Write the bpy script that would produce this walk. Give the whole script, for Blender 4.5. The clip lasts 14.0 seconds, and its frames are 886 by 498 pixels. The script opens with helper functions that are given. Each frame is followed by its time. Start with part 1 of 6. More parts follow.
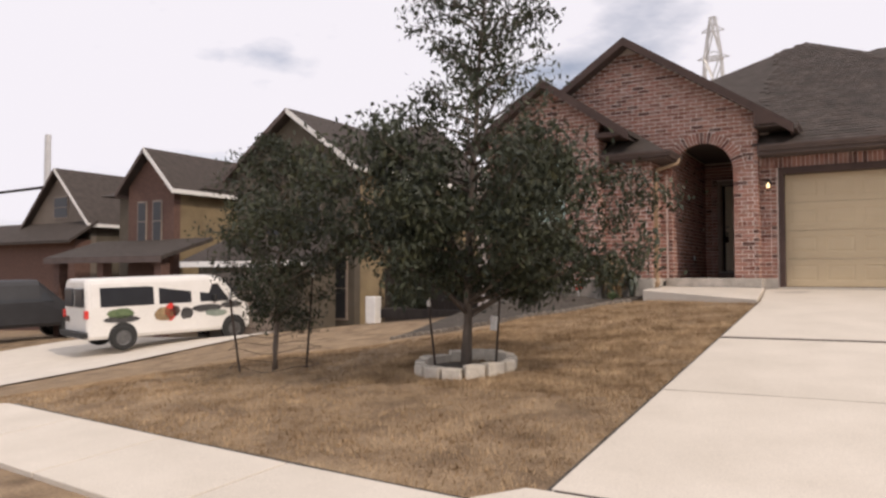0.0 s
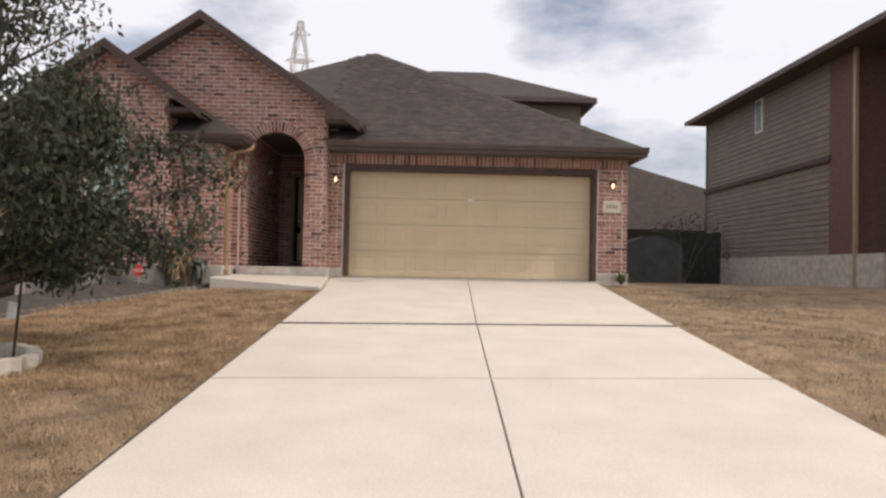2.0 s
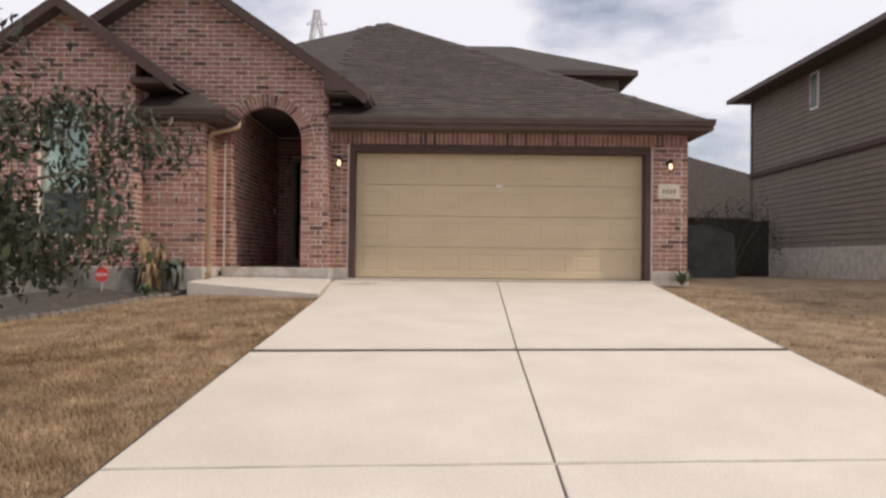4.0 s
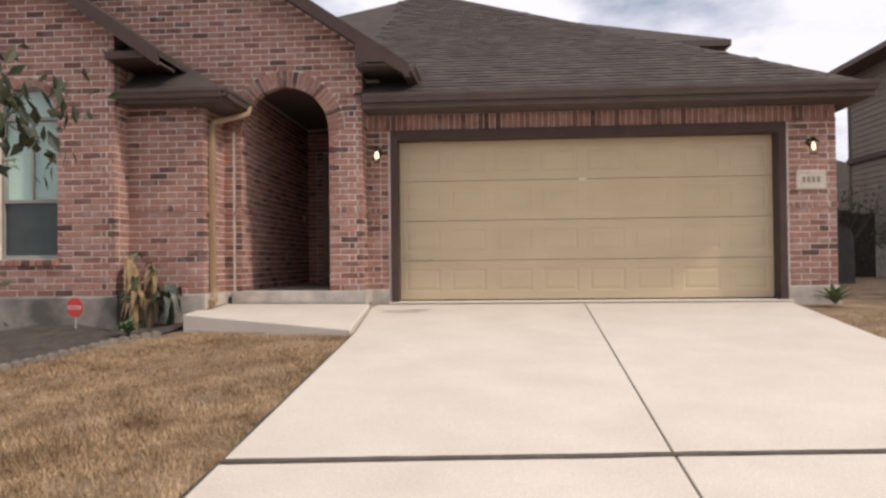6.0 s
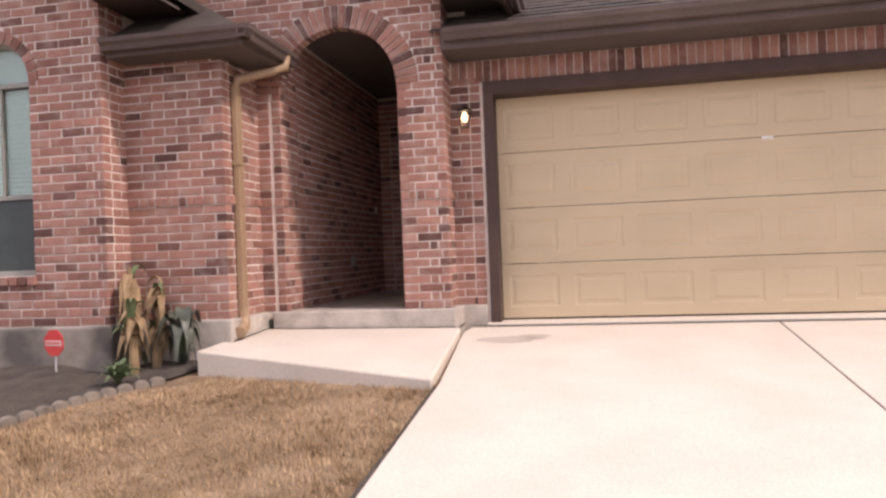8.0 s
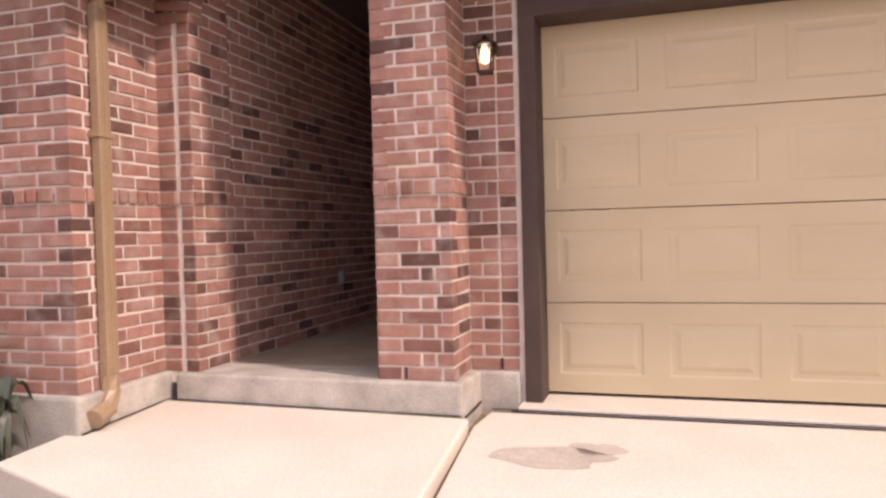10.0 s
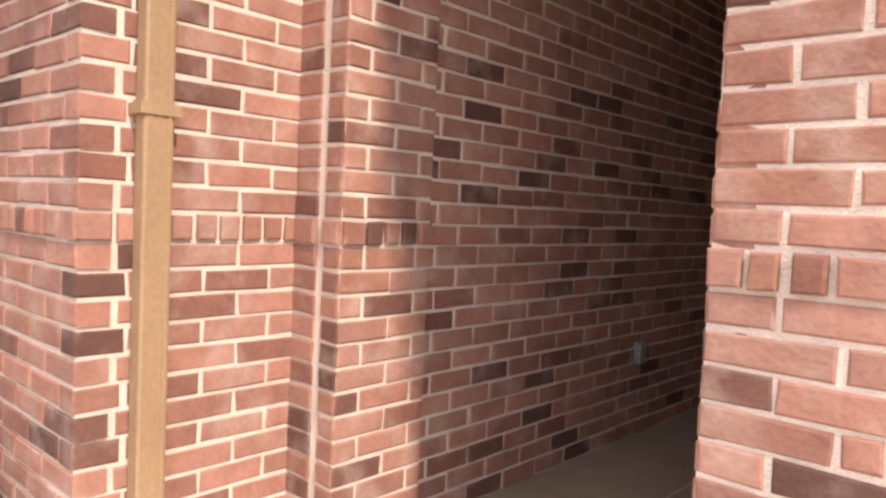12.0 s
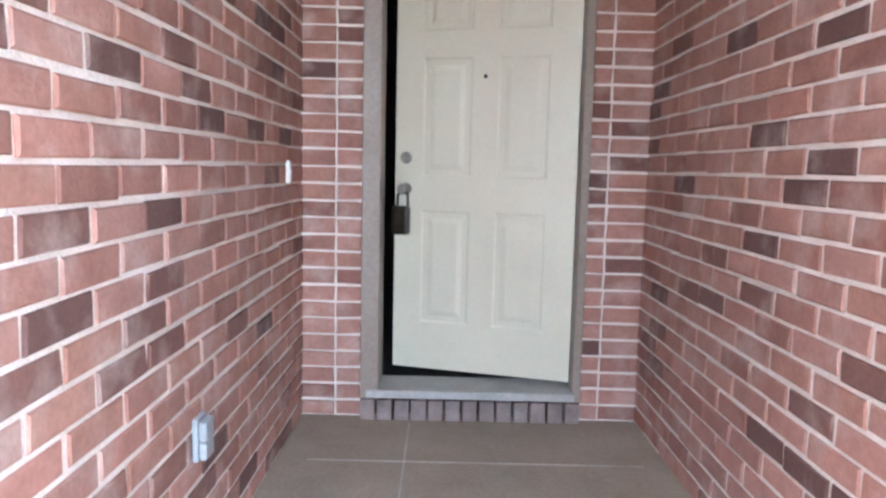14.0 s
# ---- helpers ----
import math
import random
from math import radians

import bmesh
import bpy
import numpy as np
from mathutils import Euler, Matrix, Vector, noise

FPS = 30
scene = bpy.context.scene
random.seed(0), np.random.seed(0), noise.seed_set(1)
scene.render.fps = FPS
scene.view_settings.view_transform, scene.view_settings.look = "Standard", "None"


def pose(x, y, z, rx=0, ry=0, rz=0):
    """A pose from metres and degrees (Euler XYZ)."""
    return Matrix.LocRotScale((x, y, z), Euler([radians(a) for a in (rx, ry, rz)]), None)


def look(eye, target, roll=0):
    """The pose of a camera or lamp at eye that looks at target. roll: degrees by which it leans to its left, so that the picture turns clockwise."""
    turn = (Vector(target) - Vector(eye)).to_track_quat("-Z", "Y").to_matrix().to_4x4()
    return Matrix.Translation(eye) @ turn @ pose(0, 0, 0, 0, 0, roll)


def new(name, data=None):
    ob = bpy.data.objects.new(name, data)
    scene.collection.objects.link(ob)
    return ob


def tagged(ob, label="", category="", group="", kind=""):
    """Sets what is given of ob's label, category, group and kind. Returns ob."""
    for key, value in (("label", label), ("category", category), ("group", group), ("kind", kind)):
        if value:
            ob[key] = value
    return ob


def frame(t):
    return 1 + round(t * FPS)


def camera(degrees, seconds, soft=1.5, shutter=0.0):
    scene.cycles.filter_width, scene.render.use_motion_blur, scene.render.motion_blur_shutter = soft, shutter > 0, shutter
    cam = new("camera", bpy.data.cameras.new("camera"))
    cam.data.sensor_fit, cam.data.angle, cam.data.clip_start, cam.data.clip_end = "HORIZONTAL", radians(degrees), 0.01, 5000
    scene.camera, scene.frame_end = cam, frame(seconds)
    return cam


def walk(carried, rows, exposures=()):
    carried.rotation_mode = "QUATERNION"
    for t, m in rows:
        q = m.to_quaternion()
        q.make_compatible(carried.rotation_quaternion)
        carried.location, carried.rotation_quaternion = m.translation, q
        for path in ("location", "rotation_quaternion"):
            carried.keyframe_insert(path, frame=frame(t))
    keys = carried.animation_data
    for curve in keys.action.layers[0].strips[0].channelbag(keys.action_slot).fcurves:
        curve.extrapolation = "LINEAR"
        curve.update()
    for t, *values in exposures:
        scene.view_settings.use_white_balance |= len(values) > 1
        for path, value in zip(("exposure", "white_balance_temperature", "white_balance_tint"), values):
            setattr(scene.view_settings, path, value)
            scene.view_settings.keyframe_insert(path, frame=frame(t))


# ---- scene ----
cam = camera(63.0, 14.0, soft=2.6)
PATH = [
    (0, (-1.048, -15.162, 0.288), (-2.067, -13.442, 0.353), -0.13),
    (0.5, (-0.969, -15.285, 0.267), (-1.472, -13.35, 0.331), -1.36),
    (1, (-0.883, -15.157, 0.242), (-0.944, -13.158, 0.273), -0.2),
    (1.5, (-0.93, -15.03, 0.205), (-0.85, -13.032, 0.243), 0.9),
    (2, (-0.943, -14.642, 0.181), (-0.888, -12.644, 0.237), 1.2),
    (2.5, (-0.978, -14.175, 0.168), (-0.92, -12.176, 0.198), 2.2),
    (4.8, (-0.932, -11.26, 0.396), (-0.966, -9.261, 0.425), -0.2),
    (5, (-1.026, -10.992, 0.402), (-1.076, -8.993, 0.449), -0.2),
    (5.5, (-1.105, -10.322, 0.497), (-1.256, -8.328, 0.529), -0.75),
    (6, (-1.198, -9.673, 0.542), (-1.336, -7.678, 0.572), -0.65),
    (6.5, (-1.396, -9.035, 0.554), (-1.635, -7.049, 0.534), -0.52),
    (7, (-1.497, -8.353, 0.59), (-1.795, -6.375, 0.567), -0.95),
    (7.5, (-1.571, -7.628, 0.621), (-1.969, -5.668, 0.669), -2.1),
    (8, (-1.643, -6.96, 0.666), (-2.03, -4.998, 0.676), -2.2),
    (8.2, (-1.655, -6.652, 0.681), (-2.029, -4.687, 0.668), -2.35),
    (10.5, (-1.861, -3.594, 1.004), (-2.668, -1.766, 0.934), -0.4),
    (11, (-2.023, -2.994, 1.055), (-3.132, -1.338, 0.89), 2.2),
    (11.5, (-2.329, -2.418, 1.183), (-3.6, -0.891, 0.955), 4.0),
    (12, (-2.7, -1.982, 1.285), (-4.046, -0.506, 1.175), 2.7),
    (12.5, (-3.19, -1.606, 1.362), (-4.194, 0.118, 1.222), 0.1),
    (13, (-3.436, -1.223, 1.32), (-4.122, 0.653, 1.224), -1.3),
    (13.5, (-3.65, -0.792, 1.318), (-3.995, 1.166, 1.101), -0.4),
    (14, (-3.793, -0.396, 1.311), (-3.793, 1.591, 1.087), 1.3),
]
EXPOSURES = [(0, -0.2, 6500, 16), (0.5, -0.05, 6500, 15), (1.5, -0.1, 6400, 13), (2.5, -0.17, 6400, 13), (5, -0.2, 6350, 14), (5.5, -0.08, 6350, 14), (6.5, -0.05, 6400, 17), (8, 0.36, 6450, 26), (10.5, 0.52, 6800, 28), (11, 0.62, 6900, 27), (11.5, 0.78, 7000, 24), (12, 0.98, 7000, 20),
             (12.5, 1.15, 6800, 18), (13, 2.2, 6200, 12), (13.5, 3.62, 5280, 4), (14, 4.36, 4950, 1)]
walk(cam, [(t, look(eye, target, roll)) for t, eye, target, roll in PATH], EXPOSURES)

# ---- world, sun ----
world = bpy.data.worlds.new("sky")
scene.world = world
world.use_nodes = True
wn, wl = world.node_tree.nodes, world.node_tree.links
wn.clear()
SUN_EL, SUN_AZ = 44.0, 108.0          # degrees above the horizon, clockwise from +y
sky = wn.new("ShaderNodeTexSky")
sky.sky_type, sky.sun_disc = "NISHITA", False
sky.sun_elevation, sky.sun_rotation = radians(SUN_EL), radians(SUN_AZ)
sky.dust_density, sky.air_density = 2.5, 1.0
w_co = wn.new("ShaderNodeTexCoord")
w_map = wn.new("ShaderNodeMapping")
w_map.inputs["Scale"].default_value = (1.0, 1.0, 2.6)
w_map.inputs["Rotation"].default_value = (0.0, 0.0, 1.2)
w_noise = wn.new("ShaderNodeTexNoise")
w_noise.inputs["Scale"].default_value = 2.3
w_noise.inputs["Detail"].default_value = 7
w_noise.inputs["Roughness"].default_value = 0.55
w_ramp = wn.new("ShaderNodeValToRGB")
w_ramp.color_ramp.elements[0].position, w_ramp.color_ramp.elements[1].position = 0.27, 0.47
w_mix = wn.new("ShaderNodeMix")
w_mix.data_type = "RGBA"
w_mix.inputs[7].default_value = (9.4, 9.3, 9.6, 1)      # sunlit cloud
w_bg = wn.new("ShaderNodeBackground")
w_bg.inputs["Strength"].default_value = 0.11
w_out = wn.new("ShaderNodeOutputWorld")
wl.new(w_co.outputs["Generated"], w_map.inputs["Vector"])
wl.new(w_map.outputs["Vector"], w_noise.inputs["Vector"])
wl.new(w_noise.outputs["Fac"], w_ramp.inputs["Fac"])
wl.new(w_ramp.outputs["Color"], w_mix.inputs[0])
wl.new(sky.outputs["Color"], w_mix.inputs[6])
wl.new(w_mix.outputs[2], w_bg.inputs["Color"])
wl.new(w_bg.outputs["Background"], w_out.inputs["Surface"])
sun_data = bpy.data.lights.new("sun", "SUN")
sun_data.energy, sun_data.angle, sun_data.color = 2.4, radians(3.0), (1.0, 0.88, 0.73)
sun_lamp = new("sun", sun_data)
a, e = radians(SUN_AZ), radians(SUN_EL)
sun_lamp.matrix_world = look((40 * math.sin(a) * math.cos(e), 40 * math.cos(a) * math.cos(e), 40 * math.sin(e)), (0, 0, 0))

# ---- materials ----


def surf(name, c1, c2, scale=3.0, rough=0.8, bump=0.2, fine=60.0, metal=0.0, rand="", rand_cols=(), spread=0.5, stretch=(1, 1, 1), bump_dist=0.01, grain_by=0.1, smear=None):
    """A surface of two colours mixed by broad noise, fine grain and relief. rand: 'object' or 'island' varies it piece by piece."""
    m = bpy.data.materials.new(name)
    m.use_nodes = True
    n, l = m.node_tree.nodes, m.node_tree.links
    b = n["Principled BSDF"]
    geo = n.new("ShaderNodeNewGeometry")
    mp = n.new("ShaderNodeMapping")
    mp.inputs["Scale"].default_value = stretch
    l.new(geo.outputs["Position"], mp.inputs["Vector"])
    big = n.new("ShaderNodeTexNoise")
    big.inputs["Scale"].default_value, big.inputs["Detail"].default_value = scale, 5
    small = n.new("ShaderNodeTexNoise")
    small.inputs["Scale"].default_value, small.inputs["Detail"].default_value = fine, 4
    l.new(mp.outputs["Vector"], big.inputs["Vector"])
    l.new(mp.outputs["Vector"], small.inputs["Vector"])
    ramp = n.new("ShaderNodeValToRGB")
    ramp.color_ramp.elements[0].position = 0.5 - spread / 2
    ramp.color_ramp.elements[1].position = 0.5 + spread / 2
    ramp.color_ramp.elements[0].color, ramp.color_ramp.elements[1].color = (*c1, 1), (*c2, 1)
    l.new(big.outputs["Fac"], ramp.inputs["Fac"])
    col = ramp.outputs["Color"]
    if rand:
        if rand == "object":
            src = n.new("ShaderNodeObjectInfo").outputs["Random"]
        else:
            src = geo.outputs["Random Per Island"]
        pick = n.new("ShaderNodeValToRGB")
        pick.color_ramp.interpolation = "CONSTANT"
        els = pick.color_ramp.elements
        for i, (pos, c) in enumerate(rand_cols):
            el = els[i] if i < 2 else els.new(pos)
            el.position, el.color = pos, (*c, 1)
        l.new(src, pick.inputs["Fac"])
        mx = n.new("ShaderNodeMix")
        mx.data_type, mx.blend_type = "RGBA", "MULTIPLY"
        mx.inputs[0].default_value = 1.0
        l.new(col, mx.inputs[6])
        l.new(pick.outputs["Color"], mx.inputs[7])
        col = mx.outputs[2]
    if smear:
        sn = n.new("ShaderNodeTexNoise")
        sn.inputs["Scale"].default_value, sn.inputs["Detail"].default_value = 7.0, 6
        l.new(geo.outputs["Position"], sn.inputs["Vector"])
        sr = n.new("ShaderNodeMapRange")
        sr.inputs["From Min"].default_value, sr.inputs["From Max"].default_value = 0.5, 0.75
        sr.inputs["To Max"].default_value = smear[3]
        l.new(sn.outputs["Fac"], sr.inputs["Value"])
        sm = n.new("ShaderNodeMix")
        sm.data_type = "RGBA"
        sm.inputs[7].default_value = (*smear[:3], 1)
        l.new(sr.outputs["Result"], sm.inputs[0])
        l.new(col, sm.inputs[6])
        col = sm.outputs[2]
    grain = n.new("ShaderNodeMix")
    grain.data_type, grain.blend_type = "RGBA", "MULTIPLY"
    grain.inputs[0].default_value = 1.0
    gr = n.new("ShaderNodeMapRange")
    gr.inputs["From Min"].default_value, gr.inputs["From Max"].default_value = 0.3, 0.7
    gr.inputs["To Min"].default_value, gr.inputs["To Max"].default_value = 1 - grain_by, 1 + grain_by
    l.new(small.outputs["Fac"], gr.inputs["Value"])
    l.new(col, grain.inputs[6])
    l.new(gr.outputs["Result"], grain.inputs[7])
    l.new(grain.outputs[2], b.inputs["Base Color"])
    b.inputs["Roughness"].default_value, b.inputs["Metallic"].default_value = rough, metal
    if bump:
        bp = n.new("ShaderNodeBump")
        bp.inputs["Strength"].default_value, bp.inputs["Distance"].default_value = bump, bump_dist
        l.new(small.outputs["Fac"], bp.inputs["Height"])
        l.new(bp.outputs["Normal"], b.inputs["Normal"])
    return m


def glow(name, colour, strength):
    m = bpy.data.materials.new(name)
    m.use_nodes = True
    b = m.node_tree.nodes["Principled BSDF"]
    b.inputs["Base Color"].default_value = (*colour, 1)
    b.inputs["Emission Color"].default_value = (*colour, 1)
    b.inputs["Emission Strength"].default_value = strength
    return m


def glassy(name, tint, rough=0.03):
    m = bpy.data.materials.new(name)
    m.use_nodes = True
    b = m.node_tree.nodes["Principled BSDF"]
    b.inputs["Base Color"].default_value = (*tint, 1)
    b.inputs["Roughness"].default_value = rough
    b.inputs["Transmission Weight"].default_value = 1.0
    b.inputs["IOR"].default_value = 1.45
    return m


BRICK_COLS = ((0.0, (1, 1, 1)), (0.2, (0.86, 0.8, 0.78)), (0.38, (1.12, 1.08, 1.06)), (0.54, (0.95, 0.9, 0.84)), (0.68, (1.05, 0.95, 0.92)),
              (0.76, (0.68, 0.6, 0.58)), (0.86, (0.48, 0.43, 0.43)), (0.94, (0.34, 0.31, 0.32)))
B1, B2 = (0.268, 0.135, 0.105), (0.376, 0.206, 0.162)
M_BRICK = surf("brick_piece", B1, B2, 11, 0.85, 0.35, 70, rand="object", rand_cols=BRICK_COLS, smear=(0.52, 0.42, 0.37, 0.45))
M_BRICKS = surf("brick_joined", B1, B2, 11, 0.85, 0.35, 70, rand="island", rand_cols=BRICK_COLS, smear=(0.52, 0.42, 0.37, 0.45))
M_MORTAR = surf("mortar", (0.58, 0.5, 0.44), (0.77, 0.68, 0.61), 9, 0.95, 0.6, 150)
M_CONC = surf("driveway_concrete", (0.6, 0.54, 0.455), (0.69, 0.625, 0.535), 1.7, 0.9, 0.25, 90, spread=0.5)
M_FOOT = surf("foundation_concrete", (0.33, 0.3, 0.26), (0.55, 0.5, 0.44), 5, 0.9, 0.3, 80, spread=0.4)
# darker and blotchier than the other footings
M_FOOT_DARK = surf("dark_blotched_concrete", (0.11, 0.1, 0.088), (0.36, 0.325, 0.28), 2.2, 0.9, 0.3, 80, spread=0.3)
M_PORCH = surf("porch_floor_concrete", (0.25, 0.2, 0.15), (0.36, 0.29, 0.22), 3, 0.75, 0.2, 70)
M_JOINT = surf("joint_filler", (0.07, 0.058, 0.048), (0.13, 0.105, 0.085), 9, 0.95, 0.3, 80)
M_LAWN = surf("dormant_lawn", (0.16, 0.105, 0.06), (0.46, 0.33, 0.2), 2.6, 1.0, 1.0, 45, spread=0.5, bump_dist=0.04, grain_by=0.25)
# soil colour, also painted as shade along the lawn edge
M_SOIL = surf("soil_and_edge_shade", (0.055, 0.046, 0.038), (0.12, 0.1, 0.08), 6, 1.0, 1.0, 50, bump_dist=0.03)
M_ROAD = surf("asphalt", (0.05, 0.05, 0.05), (0.09, 0.085, 0.08), 2, 0.9, 0.6, 160)
M_SHING = surf("roof_shingle", (0.05, 0.04, 0.034), (0.085, 0.068, 0.058), 4, 0.95, 0.6, 120, rand="island",
               rand_cols=((0.0, (1, 1, 1)), (0.3, (0.85, 0.84, 0.83)), (0.55, (1.15, 1.13, 1.1)), (0.8, (0.95, 0.9, 0.88))))
M_SHINGLE1 = surf("roof_shingle_tab", (0.05, 0.04, 0.034), (0.085, 0.068, 0.058), 4, 0.95, 0.6, 120, rand="object",
               rand_cols=((0.0, (1, 1, 1)), (0.3, (0.85, 0.84, 0.83)), (0.55, (1.15, 1.13, 1.1)), (0.8, (0.95, 0.9, 0.88))))
M_FASCIA = surf("brown_fascia_paint", (0.085, 0.062, 0.054), (0.12, 0.088, 0.078), 3, 0.75, 0.1, 60)
M_SOFFIT = surf("soffit_paint", (0.075, 0.058, 0.052), (0.105, 0.082, 0.073), 3, 0.8, 0.1, 60)
M_TRIM = surf("dark_brown_trim_paint", (0.05, 0.03, 0.025), (0.078, 0.047, 0.038), 4, 0.75, 0.1, 60)
M_GDOOR = surf("tan_garage_paint", (0.5, 0.4, 0.26), (0.58, 0.47, 0.31), 1.2, 0.55, 0.05, 90, stretch=(1, 1, 2.5), grain_by=0.03)
M_DOOR = surf("cream_door_paint", (0.62, 0.57, 0.44), (0.68, 0.63, 0.49), 2, 0.45, 0.02, 60, grain_by=0.02)
M_FRAME = surf("taupe_frame_paint", (0.24, 0.19, 0.15), (0.3, 0.245, 0.2), 4, 0.5, 0.1, 60)
M_SPOUT = surf("tan_downspout_paint", (0.31, 0.21, 0.125), (0.37, 0.26, 0.16), 4, 0.45, 0.05, 60)
M_BRONZE = surf("dark_bronze", (0.02, 0.016, 0.013), (0.05, 0.04, 0.03), 20, 0.35, 0.1, 100, metal=0.8)
M_NICKEL = surf("worn_nickel", (0.3, 0.28, 0.25), (0.42, 0.4, 0.36), 20, 0.35, 0.05, 100, metal=0.9)
M_WHITE = surf("white_paint", (0.72, 0.7, 0.66), (0.82, 0.8, 0.76), 8, 0.5, 0.05, 60)
M_RED = surf("red_sign_face", (0.62, 0.035, 0.03), (0.72, 0.06, 0.045), 5, 0.4, 0.02, 60)
M_BLIND = surf("pale_blind", (0.56, 0.74, 0.66), (0.66, 0.82, 0.75), 3, 0.6, 0.02, 60)
M_SCREEN = surf("dark_window_screen", (0.03, 0.045, 0.042), (0.05, 0.07, 0.065), 6, 0.35, 0.02, 200)
# near-black: puts shade of unlit rooms into colour, also used for dark joints
M_DARK = surf("shade_and_joint_black", (0.02, 0.018, 0.016), (0.035, 0.03, 0.028), 3, 0.95, 0.0, 30)
M_BARK = surf("oak_bark", (0.1, 0.08, 0.065), (0.19, 0.155, 0.125), 14, 0.95, 0.8, 60, stretch=(1, 1, 0.3))
LEAF_COLS = ((0.0, (1, 1, 1)), (0.3, (0.7, 0.75, 0.7)), (0.6, (1.1, 1.08, 0.95)), (0.88, (1.35, 1.2, 0.9)))
M_LEAF = surf("oak_leaf", (0.02, 0.026, 0.012), (0.042, 0.05, 0.024), 3, 0.6, 0.0, 40, rand="island", rand_cols=LEAF_COLS)
M_GRASS = surf("dry_grass_blade", (0.24, 0.16, 0.088), (0.58, 0.435, 0.275), 2.4, 0.9, 0.0, 30, spread=0.34, rand="island",
               rand_cols=((0.0, (1, 1, 1)), (0.3, (0.7, 0.66, 0.6)), (0.6, (1.2, 1.16, 1.1)), (0.85, (0.85, 0.8, 0.72))))
M_STAKE = surf("rusty_stake", (0.04, 0.03, 0.025), (0.08, 0.055, 0.04), 20, 0.8, 0.3, 80)
M_STONE = surf("pale_limestone", (0.5, 0.45, 0.37), (0.68, 0.62, 0.53), 9, 0.95, 0.8, 50)
M_DRY = surf("dry_leaf", (0.14, 0.09, 0.045), (0.4, 0.28, 0.15), 9, 0.85, 0.3, 60)
M_AGAVE = surf("agave_green", (0.07, 0.11, 0.05), (0.15, 0.2, 0.09), 8, 0.6, 0.2, 60)
M_BROAD = surf("broad_leaf_green", (0.05, 0.06, 0.045), (0.11, 0.125, 0.09), 7, 0.45, 0.15, 60)
M_BODY = surf("white_van_paint", (0.72, 0.7, 0.66), (0.8, 0.78, 0.74), 2, 0.25, 0.0, 40)
M_TYRE = surf("black_rubber", (0.02, 0.02, 0.02), (0.035, 0.035, 0.033), 20, 0.85, 0.2, 80)
M_RIM = surf("steel_rim", (0.1, 0.1, 0.1), (0.2, 0.2, 0.2), 20, 0.4, 0.0, 80, metal=0.7)
M_AUTOGLASS = surf("dark_auto_glass", (0.012, 0.013, 0.016), (0.02, 0.022, 0.026), 3, 0.3, 0.0, 40)
M_DARKCAR = surf("dark_truck_paint", (0.02, 0.02, 0.022), (0.03, 0.03, 0.033), 3, 0.5, 0.0, 40)
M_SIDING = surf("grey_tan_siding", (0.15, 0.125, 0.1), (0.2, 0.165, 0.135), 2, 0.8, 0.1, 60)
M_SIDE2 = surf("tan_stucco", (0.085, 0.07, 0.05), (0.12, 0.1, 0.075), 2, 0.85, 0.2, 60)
# mottled lighter yellow: dappled sun on the side walls, put into the colour
M_SUNSIDE = surf("sunlit_yellow_siding", (0.17, 0.125, 0.07), (0.3, 0.23, 0.13), 1.2, 0.85, 0.1, 60)
M_BRICKFAR = surf("far_brick", (0.1, 0.055, 0.042), (0.15, 0.085, 0.065), 9, 0.9, 0.3, 60)
M_FENCE = surf("weathered_fence_board", (0.024, 0.019, 0.016), (0.05, 0.04, 0.033), 4, 0.9, 0.4, 60, stretch=(3, 3, 0.5))
M_BOX = surf("utility_green_paint", (0.2, 0.24, 0.2), (0.28, 0.32, 0.27), 4, 0.5, 0.1, 60)
M_EDGE = surf("grey_edging", (0.13, 0.11, 0.09), (0.3, 0.26, 0.21), 9, 0.95, 0.5, 60)
M_SOCKET = surf("grey_socket_plastic", (0.24, 0.25, 0.26), (0.32, 0.33, 0.34), 9, 0.5, 0.1, 60)
M_SILLB = surf("stained_sill_brick", (0.16, 0.125, 0.115), (0.28, 0.22, 0.2), 12, 0.9, 0.4, 70)
M_WFRAME = surf("dull_window_frame", (0.24, 0.24, 0.21), (0.32, 0.32, 0.28), 6, 0.5, 0.1, 60)
M_STAIN = surf("oil_stain", (0.36, 0.32, 0.27), (0.55, 0.49, 0.41), 6, 0.8, 0.2, 60)
M_STEEL = surf("galvanised_steel", (0.5, 0.5, 0.5), (0.62, 0.62, 0.61), 2, 0.5, 0.0, 30, metal=0.3)
M_COVER = surf("grey_cover", (0.035, 0.034, 0.034), (0.075, 0.072, 0.07), 4, 0.8, 0.3, 40)
M_BULB = glow("lit_bulb", (1.0, 0.72, 0.42), 2.5)
M_LANTERN = glassy("lantern_glass", (1.0, 0.97, 0.9), 0.1)
M_GLASS = glassy("window_glass", (0.9, 0.95, 0.93))

# ---- builders ----


def part(name, bm, material, parent=None, label="", kind=""):
    me = bpy.data.meshes.new(name)
    bm.normal_update()
    bm.to_mesh(me)
    bm.free()
    me.materials.append(material)
    ob = new(name, me)
    if parent is not None:
        ob.parent = parent
    return tagged(ob, label, kind=kind)


def smooth(ob):
    for p in ob.data.polygons:
        p.use_smooth = True
    return ob


def thing(name, label, category, m=None, group="", kind=""):
    ob = new(name)
    if m is not None:
        ob.matrix_world = m
    return tagged(ob, label, category, group, kind)


